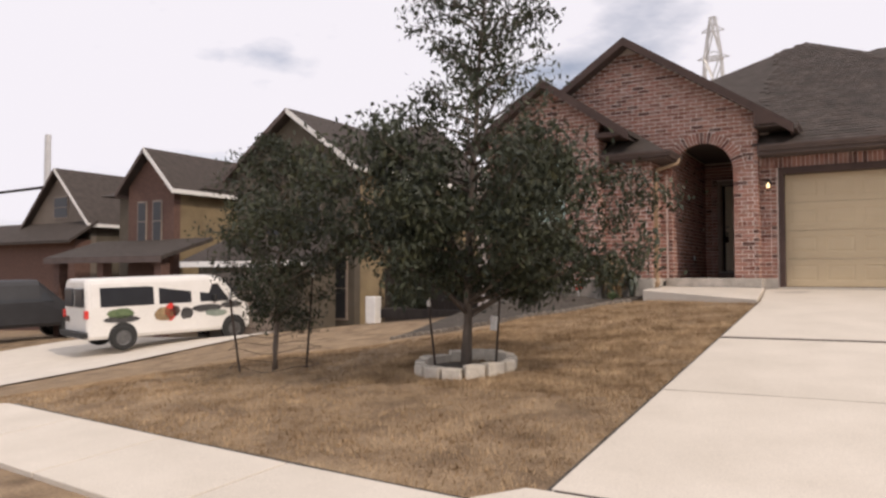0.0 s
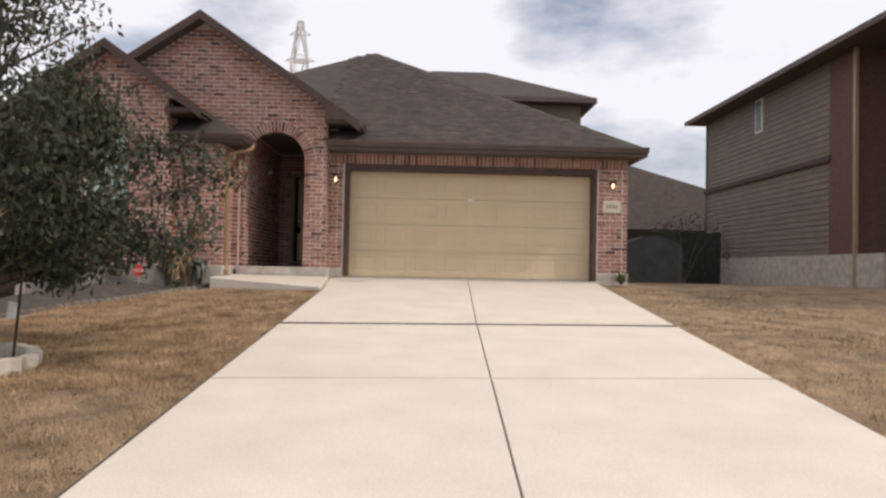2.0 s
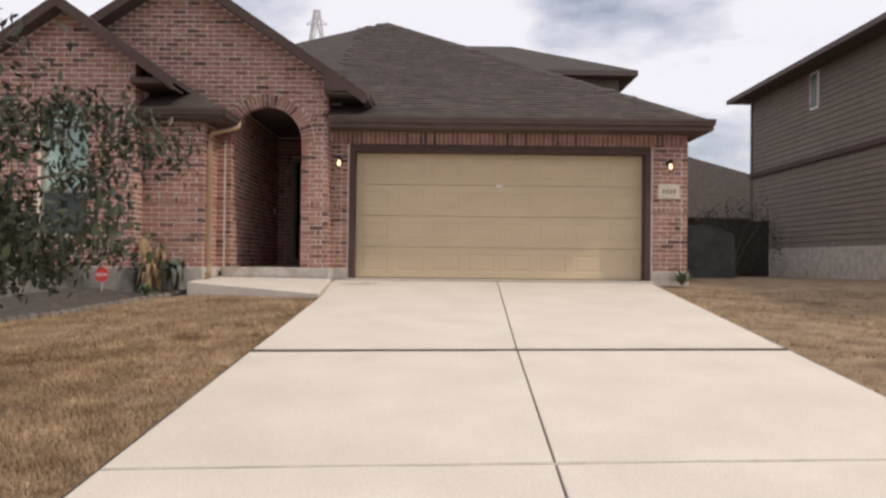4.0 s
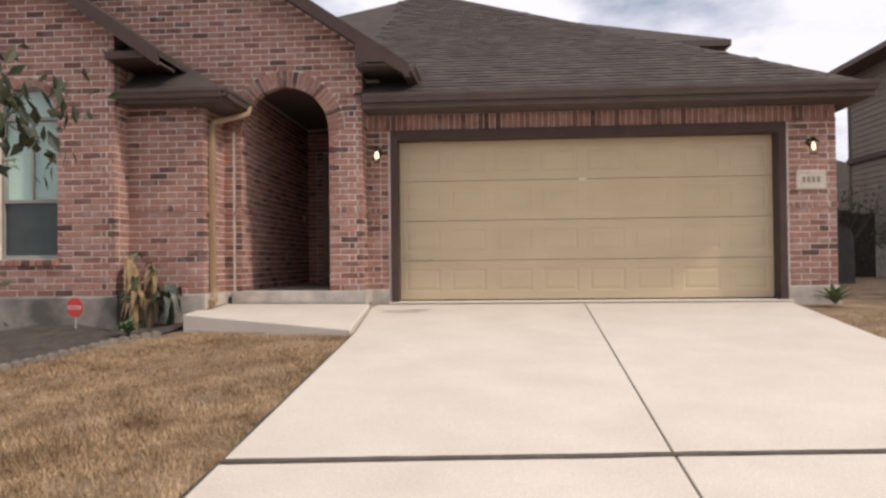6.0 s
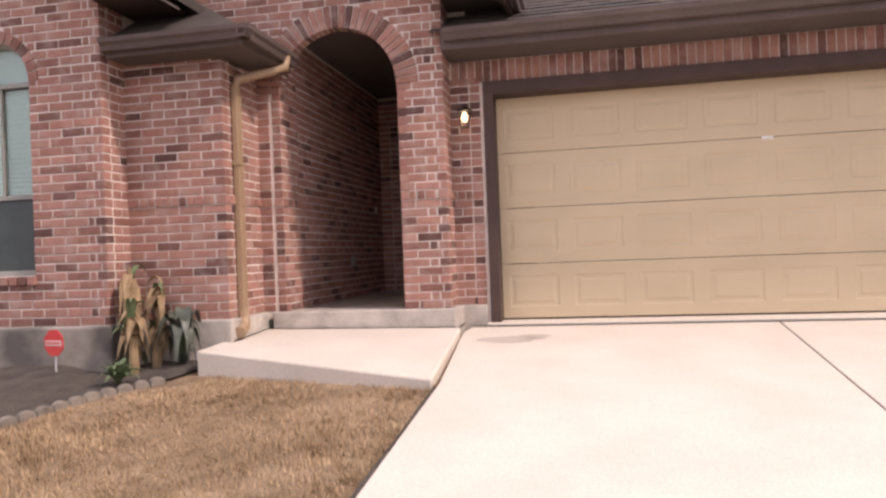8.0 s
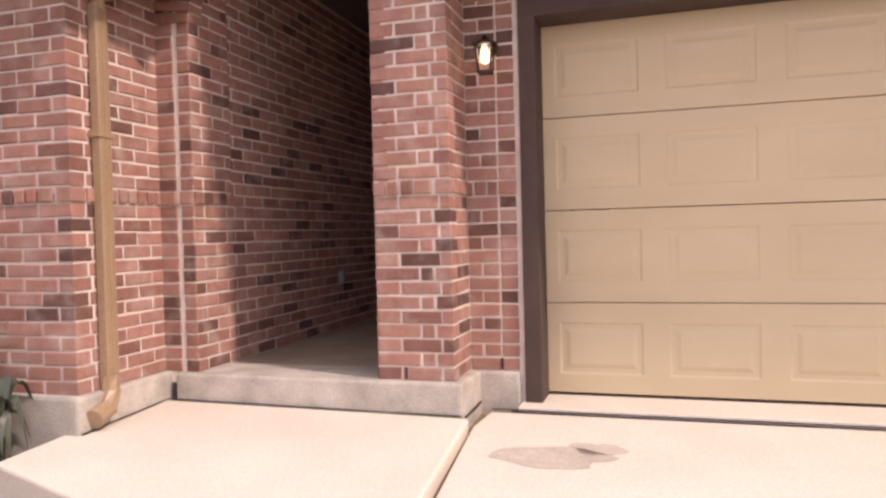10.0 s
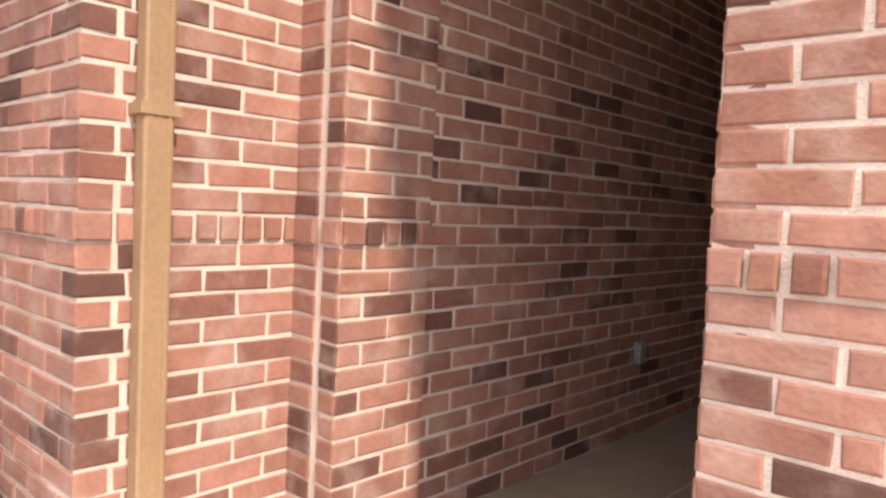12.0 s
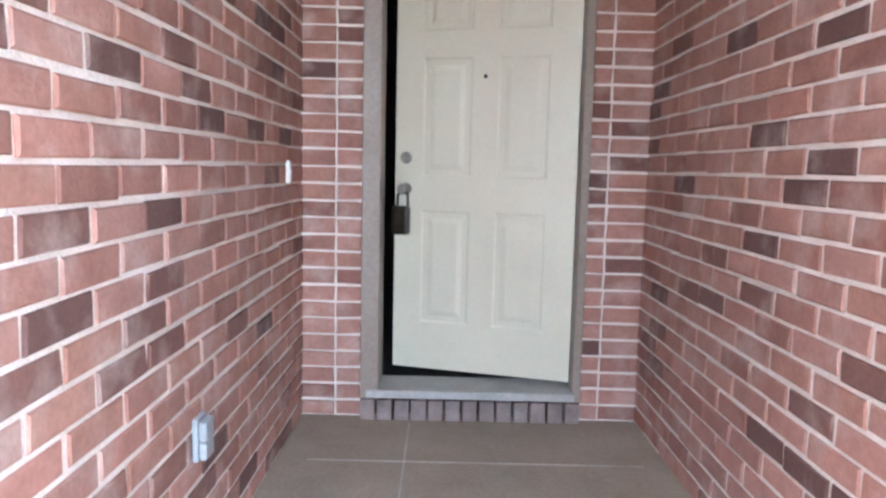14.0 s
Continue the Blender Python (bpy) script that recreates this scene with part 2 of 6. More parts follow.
def box(bm, x0, y0, z0, x1, y1, z1, bevel=0.0):
    r = bmesh.ops.create_cube(bm, size=1.0)
    bmesh.ops.scale(bm, vec=(x1 - x0, y1 - y0, z1 - z0), verts=r["verts"])
    bmesh.ops.translate(bm, vec=((x0 + x1) / 2, (y0 + y1) / 2, (z0 + z1) / 2), verts=r["verts"])
    if bevel:
        es = list({e for v in r["verts"] for e in v.link_edges})
        bmesh.ops.bevel(bm, geom=es, offset=bevel, segments=2, profile=0.5, affect="EDGES")
    return bm


def boxed(*spec, bevel=0.0):
    return box(bmesh.new(), *spec, bevel=bevel)


def poly(bm, pts, shift):
    """A solid from a planar outline of 3D points, drawn out by the vector shift."""
    lo = [bm.verts.new(p) for p in pts]
    hi = [bm.verts.new(Vector(p) + Vector(shift)) for p in pts]
    n = len(pts)
    bm.faces.new(lo)
    bm.faces.new(hi[::-1])
    for i in range(n):
        bm.faces.new((lo[i], hi[i], hi[(i + 1) % n], lo[(i + 1) % n]))
    bmesh.ops.recalc_face_normals(bm, faces=bm.faces)
    return bm


def tube(bm, pts, radii, sides=8):
    """A round tube along points, with a radius for each."""
    rings = []
    for i, p in enumerate(pts):
        p = Vector(p)
        d = Vector(pts[min(i + 1, len(pts) - 1)]) - Vector(pts[max(i - 1, 0)])
        q = d.to_track_quat("Z", "Y")
        rings.append([bm.verts.new(p + q @ Vector((math.cos(2 * math.pi * k / sides) * radii[i], math.sin(2 * math.pi * k / sides) * radii[i], 0))) for k in range(sides)])
    for a, b in zip(rings, rings[1:]):
        for k in range(sides):
            bm.faces.new((a[k], a[(k + 1) % sides], b[(k + 1) % sides], b[k]))
    bm.faces.new(rings[0][::-1])
    bm.faces.new(rings[-1])
    return bm


def lathe(bm, profile, sides=20, axis="z", at=(0, 0, 0)):
    """A body of revolution from (radius, height) pairs."""
    rings = []
    for r, h in profile:
        ring = []
        for k in range(sides):
            c, s = math.cos(2 * math.pi * k / sides) * r, math.sin(2 * math.pi * k / sides) * r
            p = (c, s, h) if axis == "z" else ((h, c, s) if axis == "x" else (c, h, s))
            ring.append(bm.verts.new(Vector(p) + Vector(at)))
        rings.append(ring)
    for a, b in zip(rings, rings[1:]):
        for k in range(sides):
            bm.faces.new((a[k], a[(k + 1) % sides], b[(k + 1) % sides], b[k]))
    bm.faces.new(rings[0][::-1])
    bm.faces.new(rings[-1])
    bmesh.ops.recalc_face_normals(bm, faces=bm.faces)
    return bm


BL, BH, JT = 0.228, 0.0762, 0.0125
PROUD = 0.007
brick_cache = {}


def brick_geo(w, h, kind=0, d=0.09):
    """Vertices and faces of a brick of that width and height, front at y = 0, with worn edges."""
    c = 0.005
    v = [(c, 0, c), (w - c, 0, c), (w - c, 0, h - c), (c, 0, h - c),
         (0, c, 0), (w, c, 0), (w, c, h), (0, c, h),
         (0, d, 0), (w, d, 0), (w, d, h), (0, d, h)]
    g = random.Random(int(w * 1000) * 31 + kind)      # each kind is a little out of true
    for i in range(4):
        dx, dz = g.uniform(-0.0028, 0.0028), g.uniform(-0.0028, 0.0028)
        v[i] = (v[i][0] + dx + g.uniform(-0.002, 0.002), g.uniform(0, 0.0015), v[i][2] + dz + g.uniform(-0.002, 0.002))
        v[4 + i] = (v[4 + i][0] + dx, c, v[4 + i][2] + dz)
    f = [(0, 1, 2, 3)]
    for i in range(4):
        j = (i + 1) % 4
        f.append((4 + i, 4 + j, j, i))
        f.append((8 + i, 8 + j, 4 + j, 4 + i))
    return v, f


def brick_mesh(w, h, kind):
    key = (round(w, 3), round(h, 3), kind)
    if key not in brick_cache:
        me = bpy.data.meshes.new("brick")
        v, f = brick_geo(*key)
        me.from_pydata(v, [], f)
        me.materials.append(M_BRICK)
        brick_cache[key] = me
    return brick_cache[key]


def courses(z0, z1, band=None):
    """Course bottoms and heights from z0 to z1, with a band of standing headers at z = band."""
    out, z, i = [], z0, 0
    while z < z1 - 0.02:
        if band and abs(z - band) < BH * 0.6:
            out.append((z, 0.086, i, True))
            z += 0.086
        else:
            out.append((z, BH, i, False))
            z += BH
        i += 1
    return out


WALLS = []


def brickwork(parent, p, u, length, z0, z1, spans=None, band=None, left="", right="", near=None, phase=0.0, stack=False):
    """Lay bricks on the face that starts at p, runs along u for length and looks to u's right-hand side. spans(za, zb): the stretches
    of the face that are laid at that course. left, right: 'a' or 'b' at an outer corner, where the two faces alternate. near: (u0, u1, z0, z1), whose bricks are parts."""
    WALLS.append((parent, p, u, length, z0, z1, spans, band, left, right, near, phase, stack))


def lay_all():
    for wi, (parent, p, u, length, z0, z1, spans, band, left, right, near, phase, stack) in enumerate(WALLS):
        rng = random.Random(100 + wi)
        u3 = Vector((u[0], u[1], 0))
        n3 = Vector((u[1], -u[0], 0))
        p3 = Vector((p[0], p[1], 0))
        rot = Matrix((u3, -n3, Vector((0, 0, 1)))).transposed().to_4x4()
        verts, faces, made = [], [], 0
        for z, ch, row, standing in courses(z0, z1, band):
            for a, b in (spans(z, z + ch) if spans else [(0, length)]):
                lo, hi = a, b
                if a < 1e-6 and left:
                    lo = -PROUD - (0.012 if standing else 0) if (row % 2 == 0) == (left == "a") else 0.092 + JT
                if b > length - 1e-6 and right:
                    hi = length + PROUD + (0.012 if standing else 0) if (row % 2 == 0) == (right == "a") else length - 0.092 - JT
                if hi - lo < 0.03:
                    continue
                step = 0.0767 if standing else BL
                off = phase + (0.0 if standing else (row % 2) * BL / 2)
                cuts, k = [lo], math.floor((lo - off) / step) + 1
                while off + k * step < hi - 0.045 and (standing or not stack):
                    if off + k * step > lo + 0.045:
                        cuts.append(off + k * step)
                    k += 1
                cuts.append(hi)
                for c0, c1 in zip(cuts, cuts[1:]):
                    j = JT + (0.005 if standing else 0) + rng.uniform(-0.003, 0.003)
                    w = round((c1 - c0 - (j if c1 < hi else 0)) * 200) / 200
                    h = ch - JT
                    if w < 0.02:
                        continue
                    out = PROUD + (0.012 if standing else 0) + rng.uniform(-0.0015, 0.0015)
                    m = Matrix.Translation(p3 + u3 * c0 + n3 * out + Vector((0, 0, z + rng.uniform(-0.0015, 0.0015)))) @ rot @ pose(0, 0, 0, 0, rng.uniform(-0.25, 0.25), rng.uniform(-0.3, 0.3))
                    if near and made < 300 and near[0] <= c0 <= near[1] and near[2] <= z <= near[3]:
                        ob = new("brick", brick_mesh(w, h, rng.randrange(7)))
                        ob.parent, ob.matrix_parent_inverse = parent, parent.matrix_world.inverted()
                        ob.matrix_world = m
                        made += 1
                    else:
                        v, f = brick_geo(w, h, rng.randrange(40))
                        s = len(verts)
                        verts += [m @ Vector(q) for q in v]
                        faces += [tuple(i + s for i in q) for q in f]
        if verts:
            me = bpy.data.meshes.new("brickwork")
            me.from_pydata(verts, [], faces)
            me.materials.append(M_BRICKS)
            ob = new("brickwork", me)
            ob.parent, ob.matrix_parent_inverse = parent, parent.matrix_world.inverted()
            ob["kind"] = "stuff"


def structure(name, bm, material, label):
    return part(name, bm, material, None, label, "structure")

# ---- ground ----


def slope(x, y):
    """Height of the ground: it falls from the house to the street, and to the far left."""
    if y > -0.3:
        z = -0.03
    elif y > -11.4:
        z = 0.083 * y
    else:
        z = -0.946 + 0.022 * (y + 11.4)
    if y < -14.6:
        z -= 0.13
    if x < -2.7:
        z += 0.03 * (max(x, -9.0) + 2.7)
    if x < -9.0:
        z += 0.152 * (max(x, -19.0) + 9.0) + 0.04 * (min(x, -19.0) + 19.0) * (1 if x > -60 else 0)
    if x < -60:
        z += 0.04 * -41
    if -19.0 < x < -6.0:                 # a dip beside the house
        z -= 0.42 * min((-6.0 - x) / 3.0, 1.0, (x + 19.0) / 10.0) * min(max((y + 10.0) / 5.0, 0.0), 1.0)
    if y > 3.0:
        z -= 0.01 * min(y - 3.0, 40)
    return z


def gz0(x, y):
    return slope(x, y) - 0.022


def axis_lines(lo, hi, near_lo, near_hi, step):
    out = [near_lo + i * step for i in range(int((near_hi - near_lo) / step) + 1)]
    d, v = step, near_lo
    while v > lo:
        d *= 1.4
        v -= d
        out.insert(0, v)
    d, v = step, near_hi
    while v < hi:
        d *= 1.4
        v += d
        out.append(v)
    return out


gx, gy = axis_lines(-900, 900, -22, 12, 0.35), axis_lines(-400, 1500, -16, 6, 0.35)
bm = bmesh.new()
grid = []
for y in gy:
    row = []
    for x in gx:
        z = slope(x, y) - 0.045
        if -22 < x < 12 and -14 < y < -0.5:
            z += 0.018 * noise.noise(Vector((x * 0.9, y * 0.9, 0)))
        row.append(bm.verts.new((x, y, z)))
    grid.append(row)
for r0, r1 in zip(grid, grid[1:]):
    for i in range(len(gx) - 1):
        bm.faces.new((r0[i], r0[i + 1], r1[i + 1], r1[i]))
ground = smooth(structure("ground", bm, M_LAWN, "dormant brown lawn sloping down to the street"))


def dl(y):
    return -2.62 + 0.001 * y


def dc(y):
    return -0.03 + 0.041 * y if y > -5.82 else -0.269 + 0.031 * (y + 5.82)


def dr(y):
    return 2.52 + 0.047 * y


def slab_piece(parent, name, corners, thick=0.12, mat=None, rise=0.0, bevel=0.007):
    """A concrete panel whose corners (x, y) follow the slope."""
    b = bmesh.new()
    pts = [(x, y, slope(x, y) + rise) for x, y in corners]
    poly(b, pts, (0, 0, -thick))
    es = [e for e in b.edges if e.verts[0].co.z > -50 and all(any((v.co - Vector(q)).length < 1e-5 for q in pts) for v in e.verts)]
    bmesh.ops.bevel(b, geom=es, offset=bevel, segments=2, profile=0.5, affect="EDGES")
    return part(name, b, mat or M_CONC, parent)


drive = thing("driveway", "pale concrete driveway with tooled joints, sloping up to the garage", "driveway", kind="structure")
G2 = 0.006
TW = 0.065                     # the cross joints run a little askew
for y1, y0, g1, g0 in ((-0.36, -5.82, 0.012, 0.028), (-5.82, -8.6, 0.028, 0.008), (-8.6, -11.3, 0.008, 0.012)):
    t1, t0 = (0 if y1 > -1 else TW), (0 if y0 < -11 else TW)
    edge = [(-2.7, y1 - g1), (-2.742, -0.61), (dl(-2.3), -2.3)] if y1 > -1 else [(dl(y1), y1 - g1 + t1 * dl(y1))]
    slab_piece(drive, "panel", [(dl(y0), y0 + g0 + t0 * dl(y0)), (dc(y0) - G2, y0 + g0), (dc(y1) - G2, y1 - g1)] + edge)
    slab_piece(drive, "panel", [(dc(y0) + G2, y0 + g0), (dr(y0), y0 + g0 + t0 * dr(y0)), (dr(y1), y1 - g1 + t1 * dr(y1)), (dc(y1) + G2, y1 - g1)])
b = boxed(-2.56, -0.34, -0.2, 2.56, 0.3, -0.005, bevel=0.008)
part("garage_apron", b, M_CONC, drive)
b = bmesh.new()
poly(b, [(dl(y) + 0.02 if s < 0 else dr(y) - 0.02, y, slope(0, y) - 0.006) for y, s in ((-11.3, -1), (-11.3, 1), (-0.3, 1), (-0.3, -1))], (0, 0, -0.05))
part("joint_filler", b, M_JOINT, drive)

for yj, hw, up in ((-5.82, 0.021, 0.011), (-8.6, 0.009, 0.003)):
    for xa, xb in ((dl(yj) + 0.01, dc(yj)), (dc(yj), dr(yj) - 0.01)):
        b = bmesh.new()
        n = 14
        pts = []
        for k in range(n + 1):
            x = xa + (xb - xa) * k / n
            pts.append((x, yj + TW * x - hw + 0.016 * noise.noise(Vector((x * 2.3, yj, 0)))))
        for k in range(n, -1, -1):
            x = xa + (xb - xa) * k / n
            pts.append((x, yj + TW * x + hw + 0.012 * noise.noise(Vector((x * 3.7, yj, 5)))))
        poly(b, [(x, y, slope(0, y) + up) for x, y in pts], (0, 0, -0.05))
        part("expansion_strip", b, M_JOINT if up > 0.01 else M_STAIN, drive, "dark weathered expansion strip")

rs = random.Random(5)
for sx, sy, sr in ((-2.28, -0.95, 0.17), (-2.08, -0.82, 0.1)):
    b = bmesh.new()
    pts = []
    for k in range(22):
        q = 2 * math.pi * k / 22
        rr = sr * (1 + 0.45 * noise.noise(Vector((1.3 * math.cos(q) + sx * 7, 1.3 * math.sin(q), 2.0))) + rs.uniform(-0.04, 0.04))
        x, y = sx + rr * 1.5 * math.cos(q), sy + rr * 0.7 * math.sin(q)
        pts.append((x, y, slope(0, y) + 0.002))
    b.faces.new([b.verts.new(p) for p in pts])
    part("oil_stain", b, M_STAIN, drive, "faint grey oil stain")

SK = -0.13                    # the street runs a little askew to the house


def sw(x, d):
    """A point of the pavement at x, d metres out from its inner edge."""
    return (x, -11.62 + SK * (x + 3.0) - d)


pave = thing("pavement", "pale concrete pavement beside the lawn", "pavement", kind="structure")
for x0 in range(-28, 20):
    x = x0 * 1.5
    if -3.1 < x < 1.4:
        continue
    slab_piece(pave, "panel", [sw(x + 0.012, 1.08), sw(x + 1.488, 1.08), sw(x + 1.488, 0), sw(x + 0.012, 0)], rise=-0.004)
slab_piece(pave, "panel", [(-2.99, -12.7), (1.99, -13.35), (1.99, -11.32), (-2.77, -11.32), (-2.99, -11.6)], rise=0.0)
apron = slab_piece(pave, "panel", [(-3.7, -14.5), (2.6, -14.5), (1.99, -13.37), (-2.99, -12.72)], rise=0.0)
road = structure("road", boxed(-40, -24, -1.3, 60, -15.2, -1.075), M_ROAD, "grey asphalt street")

# dark strip along the edge of the lawn, painted for its shaded gap
bm = bmesh.new()
for i in range(40):
    xa, xb = -43.0 + i, -42.0 + i
    wa, wb = (0.07 + 0.04 * noise.noise(Vector((q * 1.7, 0, 0))) for q in (xa, xb))
    pa, pb = sw(xa, 0), sw(xb, 0)
    bm.faces.new([bm.verts.new(p) for p in ((pa[0], pa[1] - 0.01, gz0(*pa)), (pb[0], pb[1] - 0.01, gz0(*pb)), (pb[0], pb[1] + wb, gz0(*pb)), (pa[0], pa[1] + wa, gz0(*pa)))])
for i in range(18):
    ya, yb = -11.3 + i * 0.5, -10.8 + i * 0.5
    wa, wb = (0.04 + 0.03 * noise.noise(Vector((q * 2.3, 4, 0))) for q in (ya, yb))
    bm.faces.new([bm.verts.new(p) for p in ((dl(ya) - wa, ya, gz0(-2.7, ya)), (dl(ya) + 0.01, ya, gz0(-2.7, ya)), (dl(yb) + 0.01, yb, gz0(-2.7, yb)), (dl(yb) - wb, yb, gz0(-2.7, yb)))])
structure("ground_edge", bm, M_SOIL, "dark strip painted for the shaded gap between lawn and concrete")

# ---- the brick house: walls ----
Z0, BAND = 0.17, 0.17 + 13 * BH
YAR = -0.44                                                    # back of the thin arch wall
YG, YA, YAB, YB, YW = -0.2, -0.56, -0.17, -1.24, -1.56       # garage wall, arch wall front and back, bay, window wing
XB0, XB1, XWL, XWR = -5.58, -4.655, -8.0, -5.58
XL, XR, YD = -4.43, -2.89, 2.84                                # porch walls and end wall
AX0, AX1, ASP = -4.42, -3.275, 2.22
AC, AR = (AX0 + AX1) / 2, (AX1 - AX0) / 2
GAX, GAZ, GSL = -5.28, 5.03, 0.672                             # main gable apex and pitch
WGX, WGZ, WSL = -6.65, 4.15, 0.7


def gable_top(x, ax, az, sl, drop):
    return az - drop - sl * abs(x - ax)


def arch_pts(cx, r, zs, y, n=18):
    return [(cx - r * math.cos(math.pi * i / n), y, zs + r * math.sin(math.pi * i / n)) for i in range(n + 1)]


# arch wall with its opening, up to the gable
bm = bmesh.new()
pts = [(-4.5, YA, 0.0), (AX0, YA, 0.0)] + arch_pts(AC, AR, ASP, YA) + [(AX1, YA, 0.0), (-2.85, YA, 0.0),
       (-2.85, YA, gable_top(-2.85, GAX, GAZ, GSL, 0.1)), (GAX, YA, GAZ - 0.1), (-7.9, YA, gable_top(-7.9, GAX, GAZ, GSL, 0.1)), (-7.9, YA, 2.3), (-4.5, YA, 2.3)]
poly(bm, pts, (0, YAR - YA, 0))
wall_arch = structure("wall_arch", bm, M_MORTAR, "red brick gabled entry wall with a round arch")


def arch_spans(za, zb):
    z = (za + zb) / 2
    top_r = GAX + (GAZ - 0.12 - zb) / GSL
    out_r, lo = AR + 0.205, -4.5
    if zb > 2.62:
        lo = max(-7.9, GAX - (GAZ - 0.12 - zb) / GSL)
    hi = min(-2.85, top_r)
    if z < ASP:
        s = [(-4.5, AX0), (AX1, hi)]
    elif z < ASP + out_r:
        h = math.sqrt(max(out_r ** 2 - (z - ASP) ** 2, 0))
        s = [(lo, AC - h - 0.01), (AC + h + 0.01, hi)]
    else:
        s = [(lo, hi)]
    return [(a + 4.5, b + 4.5) for a, b in s if b - a > 0.04]


brickwork(wall_arch, (-4.5, YA), (1, 0), 1.65, Z0, 4.75, arch_spans, BAND, "", "a", (0, 1.7, 0, 2.2))
# side of the pier towards the garage
wall_pier = structure("wall_pier_side", boxed(-2.95, YA + 0.002, 0.0, -2.851, YAB, 3.2), M_MORTAR, "red brick return of the entry pier")
brickwork(wall_pier, (-2.85, YA), (0, 1), 0.33, Z0, 3.2, None, BAND, "b", "", (0, 1, 0, 2.2))
# jambs
wall_jl = structure("wall_jamb_left", boxed(-4.52, YA + 0.002, 0.0, AX0 - 0.001, YAB, 2.9), M_MORTAR, "red brick jamb of the arch")
brickwork(wall_jl, (AX0, YA), (0, 1), YAB - YA, Z0, 2.85, None, BAND, "", "", (0, 1, 0, 2.2), 0.1)
wall_jr = structure("wall_jamb_right", boxed(AX1 + 0.001, YA + 0.002, 0.0, -2.952, YAR, ASP), M_MORTAR, "red brick jamb of the arch")
brickwork(wall_jr, (AX1, YAR), (0, -1), YAR - YA, Z0, ASP, None, None, "", "", (0, 1, 0, 2.2), 0.1)
# voussoirs
for i in range(31):
    a0 = math.pi * (i + 0.11) / 31
    a1 = math.pi * (i + 0.89) / 31
    b = bmesh.new()
    r0, r1 = AR - 0.006, AR + 0.2
    poly(b, [(AC - r * math.cos(q), YA - 0.016, ASP + r * math.sin(q)) for r, q in ((r0, a0), (r1, a0), (r1, a1), (r0, a1))], (0, 0.13, 0))
    part("voussoir", b, M_BRICK, wall_arch)
# porch walls
wall_pl = structure("wall_porch_left", boxed(XL - 0.2, YAB + 0.001, 0.1, XL, YD, 3.1), M_MORTAR, "red brick wall of the covered porch")
brickwork(wall_pl, (XL, YAB), (0, 1), YD - YAB, Z0, 2.85, None, None, "", "", (0, 4, 0, 2.6), 0.05)
wall_pr = structure("wall_porch_right", boxed(XR, YAB + 0.001, 0.1, XR + 0.2, YD, 3.1), M_MORTAR, "red brick wall of the covered porch")
brickwork(wall_pr, (XR, YD), (0, -1), YD - YAB, Z0, 2.85, None, None, "", "", (0, 4, 0, 2.6), 0.17)
DX0, DX1, DZ1 = -4.16, -3.15, 2.42
bm = bmesh.new()
box(bm, XL - 0.2, YD, 0.1, DX0, YD + 0.25, 3.1)
box(bm, DX1, YD, 0.1, XR + 0.2, YD + 0.25, 3.1)
box(bm, DX0, YD, DZ1, DX1, YD + 0.25, 3.1)
wall_pe = structure("wall_porch_end", bm, M_MORTAR, "red brick end wall of the porch round the front door")
brickwork(wall_pe, (XL, YD), (1, 0), XR - XL, Z0, 2.85,
          lambda za, zb: [(0, 0.148), (0.16, DX0 - XL), (DX1 - XL, DX1 - XL + 0.078), (DX1 - XL + 0.09, XR - XL)] if za < DZ1 else [(0, XR - XL)], None, "", "", (0, 3, 0, 2.6), 0.165, True)
structure("ceiling_porch", boxed(XL - 0.1, YAR + 0.002, 2.86, XR + 0.03, YD, 2.98), M_SOFFIT, "painted porch ceiling board")
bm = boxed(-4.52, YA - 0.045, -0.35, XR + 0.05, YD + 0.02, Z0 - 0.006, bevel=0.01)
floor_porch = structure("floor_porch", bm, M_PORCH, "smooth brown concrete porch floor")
# footings
foot = structure("foundation_entry", boxed(-4.55, YA - 0.05, -0.4, -2.8, YAB - 0.05, Z0 - 0.004, bevel=0.015), M_FOOT, "grey concrete footing of the entry")
structure("foundation_pier", boxed(-3.0, YA - 0.02, -0.4, -2.79, YG, Z0 - 0.008, bevel=0.015), M_FOOT, "grey concrete footing of the pier")
structure("foundation_bay", boxed(XB0 - 0.1, YB - 0.05, -0.6, XB1 + 0.05, 0.5, Z0, bevel=0.02), M_FOOT, "grey concrete footing of the bay")
structure("foundation_wing", boxed(XWL, YW - 0.03, -0.8, XWR + 0.03, 2.0, Z0 - 0.01, bevel=0.02), M_FOOT_DARK, "blotchy dark grey concrete footing of the window wing")
# bay
wall_bay = structure("wall_bay", boxed(XB0 - 0.1, YB, 0.1, XB1, 0.2, 2.5), M_MORTAR, "red brick bay beside the entry")
brickwork(wall_bay, (XB0, YB), (1, 0), XB1 - XB0, Z0, 2.42, None, BAND, "", "a", (0, 1, 0, 2.2), 0.04)
wall_bay_side = structure("wall_bay_side", boxed(XB1 - 0.1, YB + 0.002, 0.1, XB1 + 0.001, YA, 2.5), M_MORTAR, "red brick side of the bay")
brickwork(wall_bay_side, (XB1, YB), (0, 1), YA - YB, Z0, 2.42, None, BAND, "b", "", (0, 1, 0, 2.4), 0.02)
structure("wall_infill", boxed(XB1 - 0.1, YA, 0.1, -4.5, YAB, 2.5), M_MORTAR, "plain masonry infill")
brickwork(wall_arch, (XB1, YA - 0.001), (1, 0), 0.12, Z0, 2.45, None, BAND)
